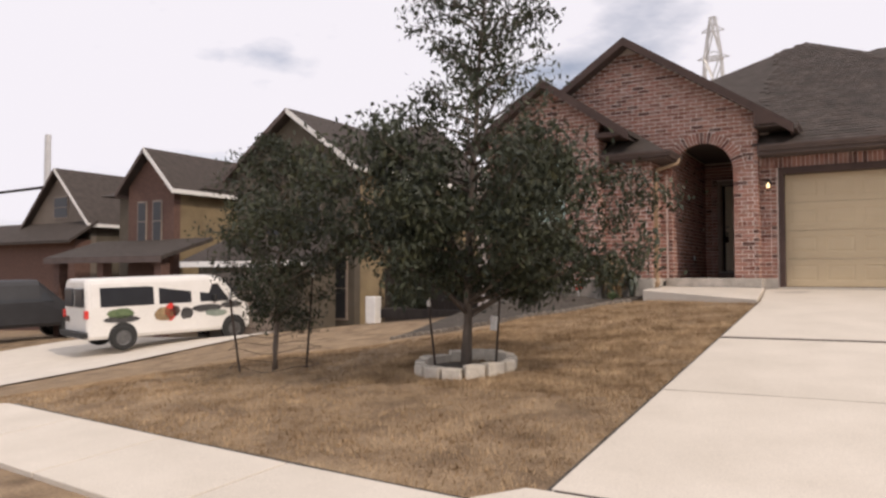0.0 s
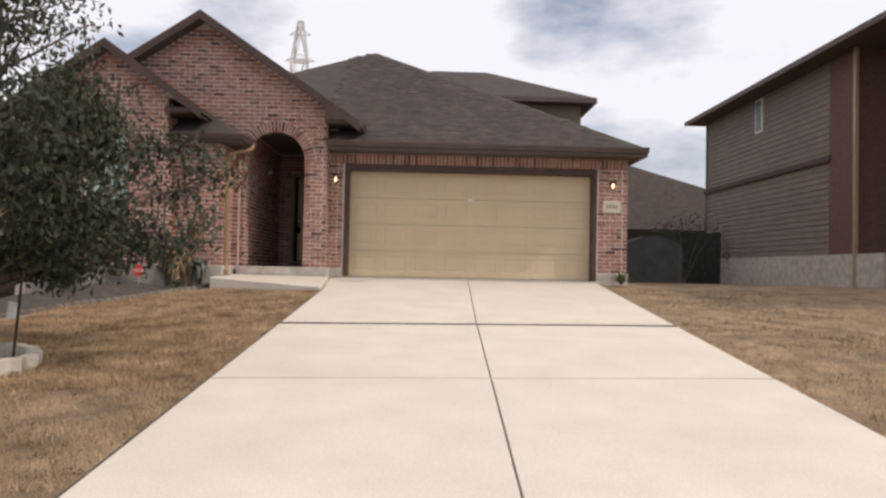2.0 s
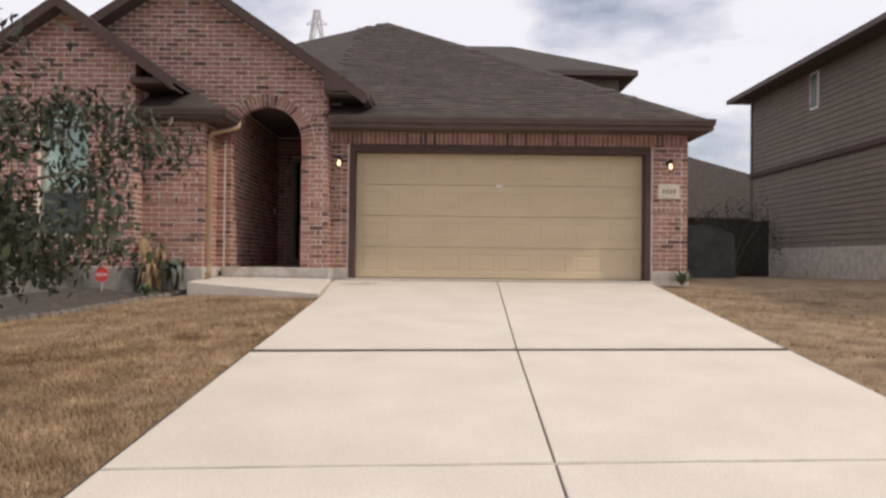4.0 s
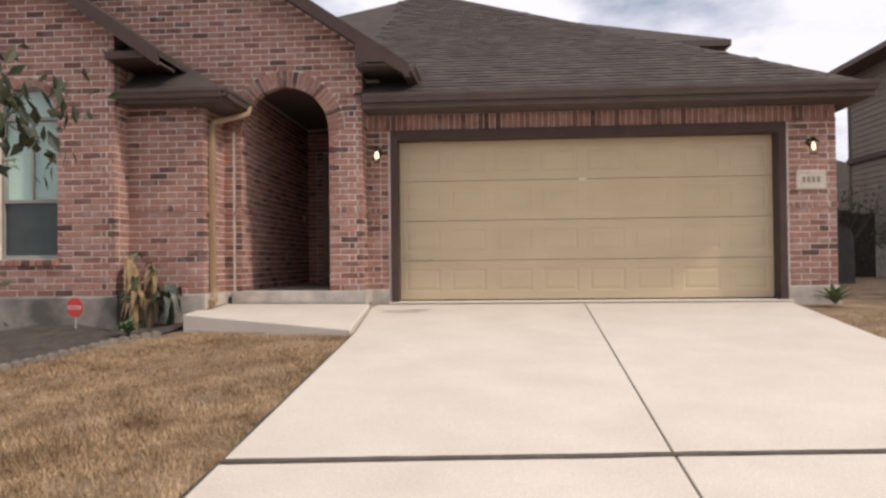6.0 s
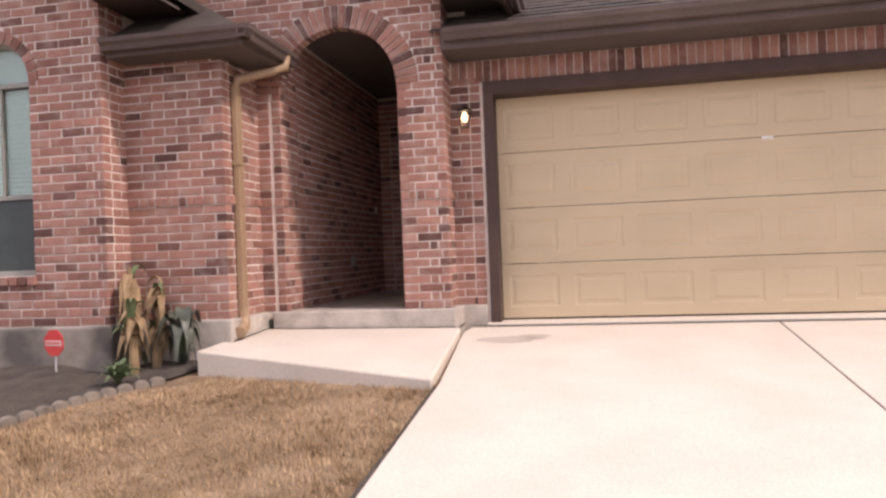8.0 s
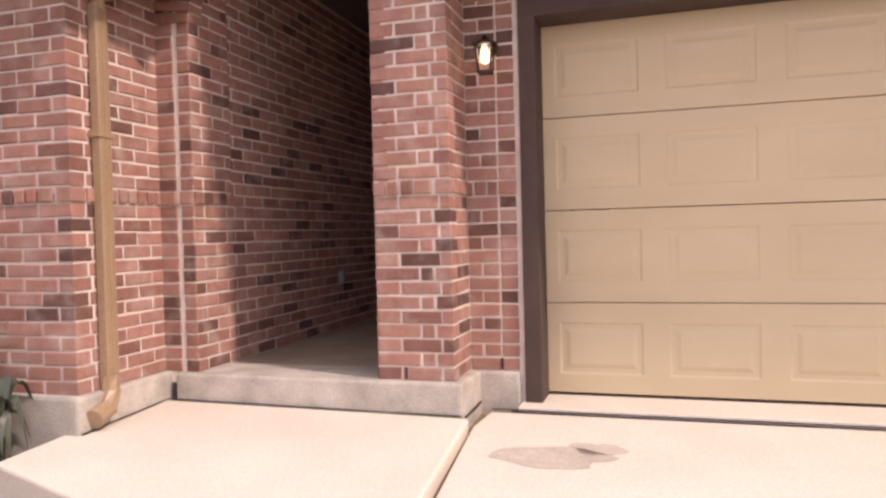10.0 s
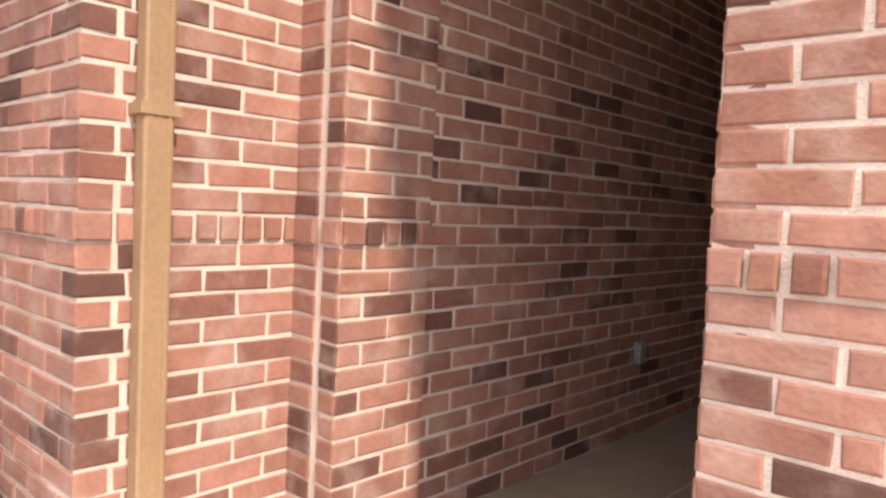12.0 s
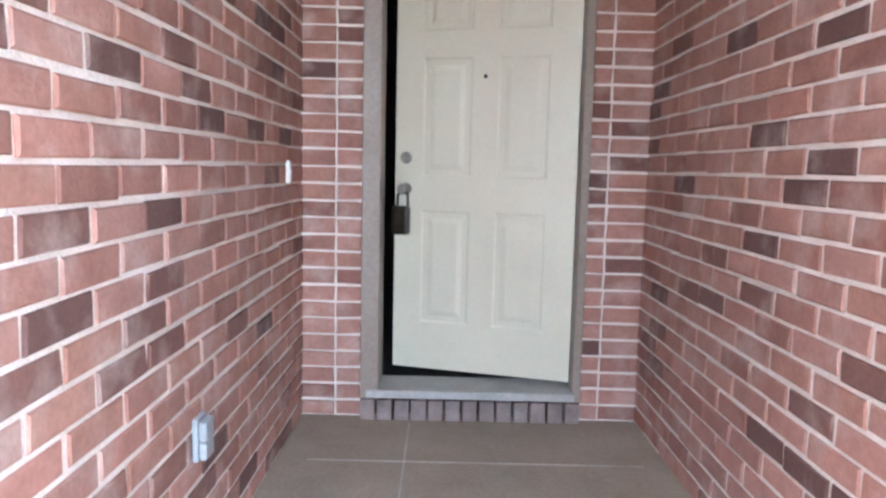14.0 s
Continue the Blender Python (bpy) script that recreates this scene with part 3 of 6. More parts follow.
# window wing
WX0, WX1, WZ0, WZS = -7.02, -6.27, 0.6, 2.27
WC, WR = (WX0 + WX1) / 2, (WX1 - WX0) / 2
bm = bmesh.new()
box(bm, XWL, YW, 0.1, WX0, YW + 0.25, WZS)
box(bm, WX1, YW, 0.1, XWR, YW + 0.25, WZS)
box(bm, WX0, YW, 0.1, WX1, YW + 0.25, WZ0)
poly(bm, [(XWL, YW, WZS), (WX0, YW, WZS)] + arch_pts(WC, WR, WZS, YW) + [(WX1, YW, WZS), (XWR, YW, WZS), (XWR, YW, gable_top(XWR, WGX, WGZ, WSL, 0.12)),
     (WGX, YW, WGZ - 0.12), (XWL, YW, gable_top(XWL, WGX, WGZ, WSL, 0.12))], (0, 0.25, 0))
wall_wing = structure("wall_wing", bm, M_MORTAR, "red brick gabled wing with an arched window")


def wing_spans(za, zb):
    z = (za + zb) / 2
    hw = (WGZ - 0.14 - zb) / WSL
    lo, hi = max(XWL, WGX - hw), min(XWR, WGX + hw)
    r = WR + 0.1
    if WZ0 - 0.06 < z < WZS:
        s = [(lo, WX0), (WX1, hi)]
    elif WZS <= z < WZS + r:
        h = math.sqrt(r * r - (z - WZS) ** 2)
        s = [(lo, WC - h), (WC + h, hi)]
    else:
        s = [(lo, hi)]
    return [(a - XWL, b - XWL) for a, b in s if b - a > 0.04]


brickwork(wall_wing, (XWL, YW), (1, 0), XWR - XWL, Z0, 4.05, wing_spans, None, "", "a", (0.8, 3, 0, 2.3), 0.1)
wall_wing_side = structure("wall_wing_side", boxed(XWR - 0.2, YW + 0.002, 0.1, XWR + 0.001, 1.0, 3.2), M_MORTAR, "red brick return of the window wing")
brickwork(wall_wing_side, (XWR, YW), (0, 1), YB - YW, Z0, 3.2, None, None, "b", "", (0, 1, 0, 2.4))
for i in range(16):
    a0, a1 = math.pi * (i + 0.08) / 16, math.pi * (i + 0.92) / 16
    b = bmesh.new()
    poly(b, [(WC - r * math.cos(q), YW - 0.012, WZS + r * math.sin(q)) for r, q in ((WR + 0.003, a0), (WR + 0.095, a0), (WR + 0.095, a1), (WR + 0.003, a1))], (0, 0.12, 0))
    part("voussoir", b, M_BRICK, wall_wing)
for i in range(9):
    x = WX0 - 0.03 + i * 0.09
    part("sill_brick", boxed(x, YW - 0.035, WZ0 - 0.075, x + 0.073, YW + 0.1, WZ0 - 0.004, bevel=0.004), M_BRICK, wall_wing)
# the rest of the house, plain
structure("wall_left", boxed(-9.6, 1.0, -0.9, XWL, 1.25, 2.9), M_MORTAR, "brick side wing of the house")
structure("wall_west", boxed(-9.6, 1.25, -0.9, -9.4, 12.0, 2.9), M_MORTAR, "side wall of the house")
structure("wall_wing_west", boxed(XWL - 0.001, YW + 0.25, -0.9, XWL + 0.2, 1.0, 2.9), M_MORTAR, "side wall of the window wing")
# garage wall
bm = bmesh.new()
box(bm, -2.85, YG, -0.1, -2.535, YG + 0.25, 2.55)
box(bm, 2.535, YG, -0.3, 3.15, YG + 0.25, 2.55)
box(bm, -2.535, YG, 2.24, 2.535, YG + 0.25, 2.55)
wall_garage = structure("wall_garage", bm, M_MORTAR, "red brick garage front")


brickwork(wall_garage, (-2.85, YG), (1, 0), 6.0, Z0, 2.27, lambda za, zb: [(0, 0.175), (0.187, 0.28), (5.42, 6.0)], BAND, "", "a", (0, 6, 0, 2.3), 0.2)
for i in range(78):
    x = -2.83 + i * 0.0767
    part("soldier_brick", boxed(x, YG - 0.008, 2.255, x + 0.066, YG + 0.08, 2.455, bevel=0.004), M_BRICK, wall_garage)
wall_east = structure("wall_east", boxed(2.95, YG + 0.25, -0.3, 3.15, 12.0, 2.55), M_MORTAR, "red brick side wall of the garage")
brickwork(wall_east, (3.15, YG), (0, 1), 3.0, Z0, 2.5, None, BAND, "b", "", (0, 0.5, 0, 2.4))
structure("foundation_garage_left", boxed(-2.8, YG - 0.03, -0.4, -2.565, YG + 0.2, Z0 - 0.01, bevel=0.012), M_FOOT, "grey concrete footing")
structure("foundation_garage_right", boxed(2.535, YG - 0.03, -0.5, 3.18, 12.0, Z0 - 0.01, bevel=0.012), M_FOOT, "grey concrete footing")
structure("wall_north", boxed(-9.6, 11.9, -0.5, 3.15, 12.1, 2.6), M_MORTAR, "back wall of the house")
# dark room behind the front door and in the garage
# walls near-black, so the lack of light is in their colour
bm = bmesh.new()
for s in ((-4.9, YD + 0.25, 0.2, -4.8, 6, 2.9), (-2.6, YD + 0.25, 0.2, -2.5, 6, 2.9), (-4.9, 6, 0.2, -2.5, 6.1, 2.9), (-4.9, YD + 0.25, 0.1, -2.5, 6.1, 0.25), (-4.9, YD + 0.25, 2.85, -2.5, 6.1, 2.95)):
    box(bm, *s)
structure("wall_hall", bm, M_DARK, "plain hall in near-black, for the darkness behind the front door")

# ---- garage door ----
trim = structure("trim_garage", boxed(-2.535, YG - 0.03, -0.02, -2.44, 0.03, 2.25, bevel=0.006), M_TRIM, "dark brown painted trim of the garage door")
structure("trim_garage_right", boxed(2.44, YG - 0.03, -0.02, 2.535, 0.03, 2.25, bevel=0.006), M_TRIM, "dark brown painted trim of the garage door")
structure("trim_garage_head", boxed(-2.535, YG - 0.034, 2.13, 2.535, 0.03, 2.253, bevel=0.006), M_TRIM, "dark brown painted head of the garage door")
gdoor = thing("door_1", "closed tan sectional garage door with raised panels", "garage door", kind="structure")


def raised_panel(w, h):
    """A pressed panel: a sunken groove round a raised field."""
    b = bmesh.new()
    rings = ((0.0, 0.0), (0.012, 0.006), (0.035, 0.006), (0.06, 0.0))
    prev = None
    for off, dep in rings:
        cur = [b.verts.new((x, dep, z)) for x, z in ((off, off), (w - off, off), (w - off, h - off), (off, h - off))]
        if prev:
            for i in range(4):
                b.faces.new((prev[i], prev[(i + 1) % 4], cur[(i + 1) % 4], cur[i]))
        prev = cur
    b.faces.new(prev)
    return b


SEC = 2.13 / 4
panel_me = None
for r in range(4):
    bm = bmesh.new()
    z0, z1 = r * SEC + 0.002, (r + 1) * SEC - 0.004
    pw, ph, gap = 0.47, 0.3, (4.88 - 8 * 0.47) / 8
    xs = [-2.44 + gap / 2 + i * (pw + gap) for i in range(8)]
    zl, zh = z0 + 0.115, z0 + 0.115 + ph
    box(bm, -2.44, 0, z0, 2.44, 0.04, zl)
    box(bm, -2.44, 0, zh, 2.44, 0.04, z1)
    ex = [-2.44] + [v for x in xs for v in (x, x + pw)] + [2.44]
    for i in range(0, len(ex), 2):
        box(bm, ex[i], 0, zl, ex[i + 1], 0.04, zh)
    bmesh.ops.remove_doubles(bm, verts=bm.verts, dist=0.0002)
    sec = part("section", bm, M_GDOOR, gdoor)
    for x in xs:
        if panel_me is None:
            ob = part("panel", raised_panel(pw, ph), M_GDOOR, sec)
            panel_me = ob.data
        else:
            ob = new("panel", panel_me)
            ob.parent = sec
        ob.location = (x, 0.0, zl)
part("bottom_seal", boxed(-2.44, 0.0, -0.012, 2.44, 0.05, 0.012), M_TRIM, gdoor)
bm = boxed(-0.05, -0.012, 1.575, 0.05, 0.0, 1.605, bevel=0.004)
part("lock_handle", bm, M_WHITE, gdoor, "small pale lock handle")

# ---- front door ----
fd = thing("door_2", "cream six-panel front door standing ajar in a taupe frame", "front door", kind="structure")
DI0, DI1 = -4.075, -3.19
part("jamb", boxed(DX0 + 0.002, YD - 0.03, 0.25, DI0, YD + 0.2, DZ1, bevel=0.006), M_FRAME, fd)
part("jamb", boxed(DI1, YD - 0.03, 0.25, DX1 - 0.002, YD + 0.2, DZ1, bevel=0.006), M_FRAME, fd)
part("head", boxed(DI0, YD - 0.03, 2.34, DI1, YD + 0.2, DZ1, bevel=0.006), M_FRAME, fd)
part("sill", boxed(DX0 + 0.03, YD - 0.05, 0.262, DX1 - 0.03, YD + 0.2, 0.3, bevel=0.008), surf("weathered_sill", (0.3, 0.29, 0.27), (0.42, 0.4, 0.37), 9, 0.6, 0.2, 60), fd, "worn grey threshold")
for i in range(13):
    x = DX0 + 0.005 + i * 0.0775
    part("sill_brick", boxed(x, YD - 0.06, 0.166, x + 0.067, YD + 0.05, 0.258, bevel=0.004), M_SILLB, fd)
bm = bmesh.new()
DW, DH, DT = 0.87, 2.0, 0.045
cols = ((0.135, 0.375), (0.495, 0.735))
rows = ((0.23, 0.78), (0.94, 1.5), (1.62, 1.86))
xsn = sorted({0, DW, *[v for c in cols for v in c]})
zsn = sorted({0, DH, *[v for r in rows for v in r]})
for x0, x1 in zip(xsn, xsn[1:]):
    for z0, z1 in zip(zsn, zsn[1:]):
        if (x0, x1) in cols and (z0, z1) in rows:
            continue
        box(bm, -x1, 0, z0, -x0, DT, z1)
bmesh.ops.remove_doubles(bm, verts=bm.verts, dist=0.0002)
leaf = part("leaf", bm, M_DOOR, fd)
leaf.matrix_basis = pose(DI1 - 0.004, YD + 0.06, 0.325, 0, 0, -15.5)
for c in cols:
    for r in rows:
        ob = part("panel", raised_panel(c[1] - c[0], r[1] - r[0]), M_DOOR, leaf)
        ob.location = (-c[1], 0.0, r[0])
lathe(bm := bmesh.new(), [(0.001, -0.02), (0.024, -0.02), (0.028, -0.006), (0.03, 0.0)], 16, "y", (-DW + 0.055, 0, 1.03))
part("deadbolt", bm, M_NICKEL, leaf, "round worn deadbolt")
lathe(bm := bmesh.new(), [(0.001, -0.006), (0.008, -0.006), (0.01, 0.0)], 12, "y", (-DW / 2, 0, 1.41))
part("peephole", bm, M_BRONZE, leaf)
bm = boxed(-DW + 0.005, -0.07, 0.66, -DW + 0.09, -0.02, 0.8, bevel=0.014)
tube(bm, [(-DW + 0.028, -0.045, 0.78), (-DW + 0.03, -0.045, 0.85), (-DW + 0.055, -0.045, 0.895), (-DW + 0.08, -0.045, 0.85), (-DW + 0.082, -0.045, 0.78)], [0.007] * 5, 8)
part("lock_box", bm, M_BRONZE, leaf, "dark key lock box hanging on the knob")
lathe(bm := bmesh.new(), [(0.001, -0.07), (0.022, -0.068), (0.028, -0.05), (0.02, -0.03), (0.012, -0.02), (0.03, 0.0)], 16, "y", (-DW + 0.055, 0, 0.88))
part("door_knob", bm, M_NICKEL, leaf)

# ---- window ----
win = thing("window_1", "tall arched window with pale blinds and a dark lower screen", "window", kind="structure")
bm = bmesh.new()
box(bm, WX0, YW + 0.09, WZ0, WX0 + 0.04, YW + 0.16, WZS)
box(bm, WX1 - 0.04, YW + 0.09, WZ0, WX1, YW + 0.16, WZS)
box(bm, WX0 + 0.04, YW + 0.09, WZ0, WX1 - 0.04, YW + 0.16, WZ0 + 0.05)
out = arch_pts(WC, WR, WZS, YW + 0.09) + arch_pts(WC, WR - 0.04, WZS, YW + 0.09)[::-1]
poly(bm, out, (0, 0.07, 0))
part("window_frame", bm, M_WFRAME, win)
part("meeting_rail", boxed(WX0 + 0.04, YW + 0.08, 1.27, WX1 - 0.04, YW + 0.15, 1.31), M_WFRAME, win)
part("transom_bar", boxed(WX0 + 0.04, YW + 0.085, WZS - 0.02, WX1 - 0.04, YW + 0.15, WZS + 0.02), M_WFRAME, win)
part("mullion", boxed(WC - 0.008, YW + 0.1, 1.31, WC + 0.008, YW + 0.14, WZS), M_WFRAME, win)
bm = bmesh.new()
poly(bm, [(WX0 + 0.03, YW + 0.125, 1.29), (WX1 - 0.03, YW + 0.125, 1.29)] + arch_pts(WC, WR - 0.03, WZS, YW + 0.125)[::-1], (0, 0.005, 0))
pane = part("pane", bm, M_GLASS, win)
pane.visible_shadow = False
part("screen", boxed(WX0 + 0.04, YW + 0.115, WZ0 + 0.05, WX1 - 0.04, YW + 0.12, 1.275), M_SCREEN, win, "dark insect screen")
for i in range(22):
    z = 1.3 + i * 0.043
    part("blind_slat", boxed(WX0 + 0.045, YW + 0.15, z, WX1 - 0.045, YW + 0.156, z + 0.04), M_BLIND, win)
bm = bmesh.new()
poly(bm, arch_pts(WC, WR - 0.04, WZS, YW + 0.15), (0, 0.006, 0))
part("arch_shade", bm, M_BLIND, win)
# near-black sheet stands in for the unlit room
part("dark_backing", boxed(WX0 - 0.05, YW + 0.252, 0.4, WX1 + 0.05, YW + 0.28, 2.9), M_DARK, win)

# ---- roofs ----
EZ, EY, EX = 2.49, -0.65, 3.4            # garage eave
APX, APY, APZ = -2.43, 6.0, 6.35


def roof_plane(name, pts, thick, label, mat=None):
    b = bmesh.new()
    poly(b, pts, (0, 0, -thick))
    return structure(name, b, mat or M_SHING, label)


def shingles(parent, o, u, v, wide, rows_n, inside):
    """Overlapping shingle tabs on a plane with origin o, unit u along the eave and unit v up the slope; inside(a, b) keeps those on the roof."""
    rng = random.Random(7)
    n = u.cross(v)
    vs, fs, made, tabs = [], [], 0, {}
    rot = Matrix((u, v, n)).transposed().to_4x4()
    for r in range(rows_n):
        a = -rng.uniform(0, 0.3)
        while a < wide:
            w = rng.choice((0.16, 0.22, 0.3))
            if inside(a + w / 2, (r + 0.5) * 0.143):
                b0, b1 = r * 0.143 - 0.01, (r + 1) * 0.143 + 0.04
                lift = 0.013 + rng.uniform(0, 0.005)
                if made < 290:
                    if w not in tabs:
                        me = bpy.data.meshes.new("shingle")
                        e = b1 - b0
                        me.from_pydata([(0, 0, 0.014), (w - 0.006, 0, 0.014), (0, e, 0.003), (w - 0.006, e, 0.003), (0, 0, 0), (w - 0.006, 0, 0)], [], [(0, 1, 3, 2), (4, 5, 1, 0)])
                        me.materials.append(M_SHINGLE1)
                        tabs[w] = me
                    ob = new("shingle", tabs[w])
                    ob.parent = parent
                    ob.matrix_world = Matrix.Translation(o + u * (a + 0.003) + v * b0 + n * rng.uniform(0, 0.004)) @ rot
                    made += 1
                    a += w
                    continue
                s = len(vs)
                for q, h in ((b0, lift), (b1, 0.003)):
                    vs += [o + u * (a + 0.003) + v * q + n * h, o + u * (a + w - 0.003) + v * q + n * h]
                vs += [o + u * (a + 0.003) + v * b0, o + u * (a + w - 0.003) + v * b0]
                fs += [(s, s + 1, s + 3, s + 2), (s + 4, s + 5, s + 1, s)]
            a += w
    me = bpy.data.meshes.new("shingle_courses")
    me.from_pydata(vs, [], fs)
    me.materials.append(M_SHING)
    ob = new("shingle_courses", me)
    ob.parent = parent
    ob["kind"] = "stuff"


XW = 2 * APX - EX
HT = (1.0 - EY) / (APY - EY)
HX, HZ = XW + HT * (APX - XW), EZ + 0.14 + HT * (APZ - EZ - 0.14)
roof_main = roof_plane("roof_garage_front", [(-2.84, EY, EZ + 0.14), (EX, EY, EZ + 0.14), (APX, APY, APZ), (HX, 1.0, HZ), (-2.84, 1.0, HZ)], 0.08, "brown shingled hip roof over the garage")
roof_plane("roof_garage_right", [(EX, EY, EZ + 0.14), (EX, 2 * APY - EY, EZ + 0.14), (APX, APY, APZ)], 0.08, "brown shingled hip roof")
roof_plane("roof_garage_left", [(XW, 2 * APY - EY, EZ + 0.14), (XW, 1.0, EZ + 0.14), (HX, 1.0, HZ), (APX, APY, APZ)], 0.08, "brown shingled hip roof")
roof_plane("roof_garage_back", [(EX, 2 * APY - EY, EZ + 0.14), (XW, 2 * APY - EY, EZ + 0.14), (APX, APY, APZ)], 0.08, "brown shingled hip roof")
up = Vector((0, APY - EY, APZ - EZ - 0.14))
ln = up.length
up.normalize()
shingles(roof_main, Vector((-2.84, EY, EZ + 0.14)), Vector((1, 0, 0)), up, EX + 2.84, int(ln / 0.143),
         lambda a, b: -2.84 + a < EX + (APX - EX) * b / ln - 0.12 and -2.84 + a > XW + (APX - XW) * b / ln)
structure("fascia_garage", boxed(-2.84, EY - 0.02, EZ - 0.03, EX + 0.02, EY + 0.03, EZ + 0.15, bevel=0.006), M_FASCIA, "brown painted fascia board")
structure("fascia_garage_side", boxed(EX - 0.03, EY + 0.03, EZ - 0.03, EX + 0.02, 12.6, EZ + 0.15, bevel=0.006), M_FASCIA, "brown painted fascia board")
structure("soffit_garage", boxed(-2.84, EY + 0.03, EZ - 0.03, EX - 0.03, YG + 0.02, EZ - 0.01), M_SOFFIT, "brown painted soffit")
structure("soffit_garage_side", boxed(3.1, YG + 0.02, EZ - 0.03, EX - 0.03, 12.5, EZ - 0.01), M_SOFFIT, "brown painted soffit")


def gable(tag, ax, az, sl, half_l, half_r, y0, y1, label):
    """A gable roof with raking fascia, from y0 back to y1."""
    r = []
    for s, h in ((-1, half_l), (1, half_r)):
        roof_plane("roof_" + tag + ("_left" if s < 0 else "_right"),
                   [(ax, y0, az), (ax + s * h, y0, az - sl * h), (ax + s * h, y1, az - sl * h), (ax, y1, az)], 0.07, label)
        b = bmesh.new()
        poly(b, [(ax, y0 - 0.02, az - 0.01), (ax + s * h, y0 - 0.02, az - 0.01 - sl * h), (ax + s * h, y0 - 0.02, az - 0.18 - sl * h), (ax, y0 - 0.02, az - 0.18)], (0, 0.035, 0))
        structure("fascia_" + tag + ("_left" if s < 0 else "_right"), b, M_TRIM, "dark brown raking fascia")
        b = bmesh.new()
        poly(b, [(ax, y0, az - 0.15), (ax + s * h, y0, az - 0.15 - sl * h), (ax + s * h, y0 + 0.42, az - 0.15 - sl * h), (ax, y0 + 0.42, az - 0.15)], (0, 0, 0.02))
        structure("soffit_" + tag + ("_left" if s < 0 else "_right"), b, M_SOFFIT, "brown painted raking soffit")


gable("entry", GAX, GAZ, GSL, 2.95, 3.08, -0.9, 5.2, "brown shingled gable roof over the entry")
gable("wing", WGX, WGZ, WSL, 1.75, 1.73, -1.83, 2.4, "brown shingled gable roof over the window wing")
# boxed eave return of the entry
b = bmesh.new()
poly(b, [(-2.86, -0.918, 3.24), (-2.86, -0.918, 2.985), (-2.36, -0.918, 2.985)], (0, 0.03, 0))
structure("fascia_entry_return", b, M_TRIM, "dark boxed eave end")
structure("soffit_entry_return", boxed(-2.87, -0.885, 2.95, -2.26, 0.4, 2.972), M_SOFFIT, "brown painted soffit of the eave return")
structure("fascia_entry_eave", boxed(-2.262, -0.9, 2.8, -2.225, 0.5, 2.93), M_TRIM, "dark eave board")
# dark box put where the gap under the wing rake is only shaded
b = boxed(XWR + 0.012, -1.8, 2.86, -5.1, -0.6, 2.95, bevel=0.008)
structure("fascia_wing_shade_box", b, M_TRIM, "dark boxed eave end")
# little hip roof over the bay
BE, BZ = -1.56, 2.42
bx0, bx1 = XB0 + 0.04, -4.3
b = bmesh.new()
pts = [(bx0, BE, BZ + 0.13), (bx1, BE, BZ + 0.13), (bx1, YA, BZ + 0.13), (bx0, YA, BZ + 0.13)]
top = [(bx0, YA, BZ + 0.79), (bx1 - 0.98, YA, BZ + 0.79)]
vs = [b.verts.new(p) for p in pts + top]
for f in ((0, 1, 5, 4), (1, 2, 5), (0, 4, 3), (2, 3, 4, 5), (3, 2, 1, 0)):
    b.faces.new([vs[i] for i in f])
structure("roof_bay", b, M_SHING, "small brown shingled hip roof over the bay")
structure("soffit_bay", boxed(bx0, BE + 0.05, BZ - 0.01, bx1 - 0.05, YA, BZ + 0.02), M_SOFFIT, "brown painted soffit of the bay")
structure("fascia_bay", boxed(bx0, BE + 0.02, BZ - 0.01, bx1, BE + 0.06, BZ + 0.13), M_FASCIA, "brown fascia of the bay")
structure("fascia_bay_side", boxed(bx1 - 0.05, BE + 0.06, BZ - 0.01, bx1, YA - 0.005, BZ + 0.13), M_FASCIA, "brown fascia of the bay")


def gutter(name, p0, p1, out, label):
    """An open gutter of ogee section from p0 to p1, its belly towards out."""
    b = bmesh.new()
    o = Vector(out)
    prof = ((0, 0), (0.0, -0.1), (0.06, -0.1), (0.075, -0.06), (0.1, -0.035), (0.105, 0.0), (0.095, 0.0), (0.06, -0.085), (0.01, -0.085), (0.01, 0))
    r0 = [b.verts.new(Vector(p0) + o * q + Vector((0, 0, h))) for q, h in prof]
    r1 = [b.verts.new(Vector(p1) + o * q + Vector((0, 0, h))) for q, h in prof]
    for i in range(len(prof)):
        j = (i + 1) % len(prof)
        b.faces.new((r0[i], r0[j], r1[j], r1[i]))
    b.faces.new(r0[::-1])
    b.faces.new(r1)
    bmesh.ops.recalc_face_normals(b, faces=b.faces)
    t = structure(name, b, M_FASCIA, label)
    return t


gutter("gutter_bay", (bx0, BE + 0.02, BZ + 0.13), (bx1 + 0.1, BE + 0.02, BZ + 0.13), (0, -1, 0), "brown metal gutter along the bay eave")
gutter("gutter_bay_side", (bx1, BE - 0.08, BZ + 0.13), (bx1, YA - 0.02, BZ + 0.13), (1, 0, 0), "brown metal gutter along the bay eave")
gutter("gutter_entry", (-2.215, -0.9, 2.95), (-2.215, -0.05, 2.95), (1, 0, 0), "dull pale metal gutter along the entry eave")
gutter("gutter_garage", (-2.8, EY - 0.02, EZ + 0.14), (EX + 0.02, EY - 0.02, EZ + 0.14), (0, -1, 0), "brown metal gutter along the garage eave")

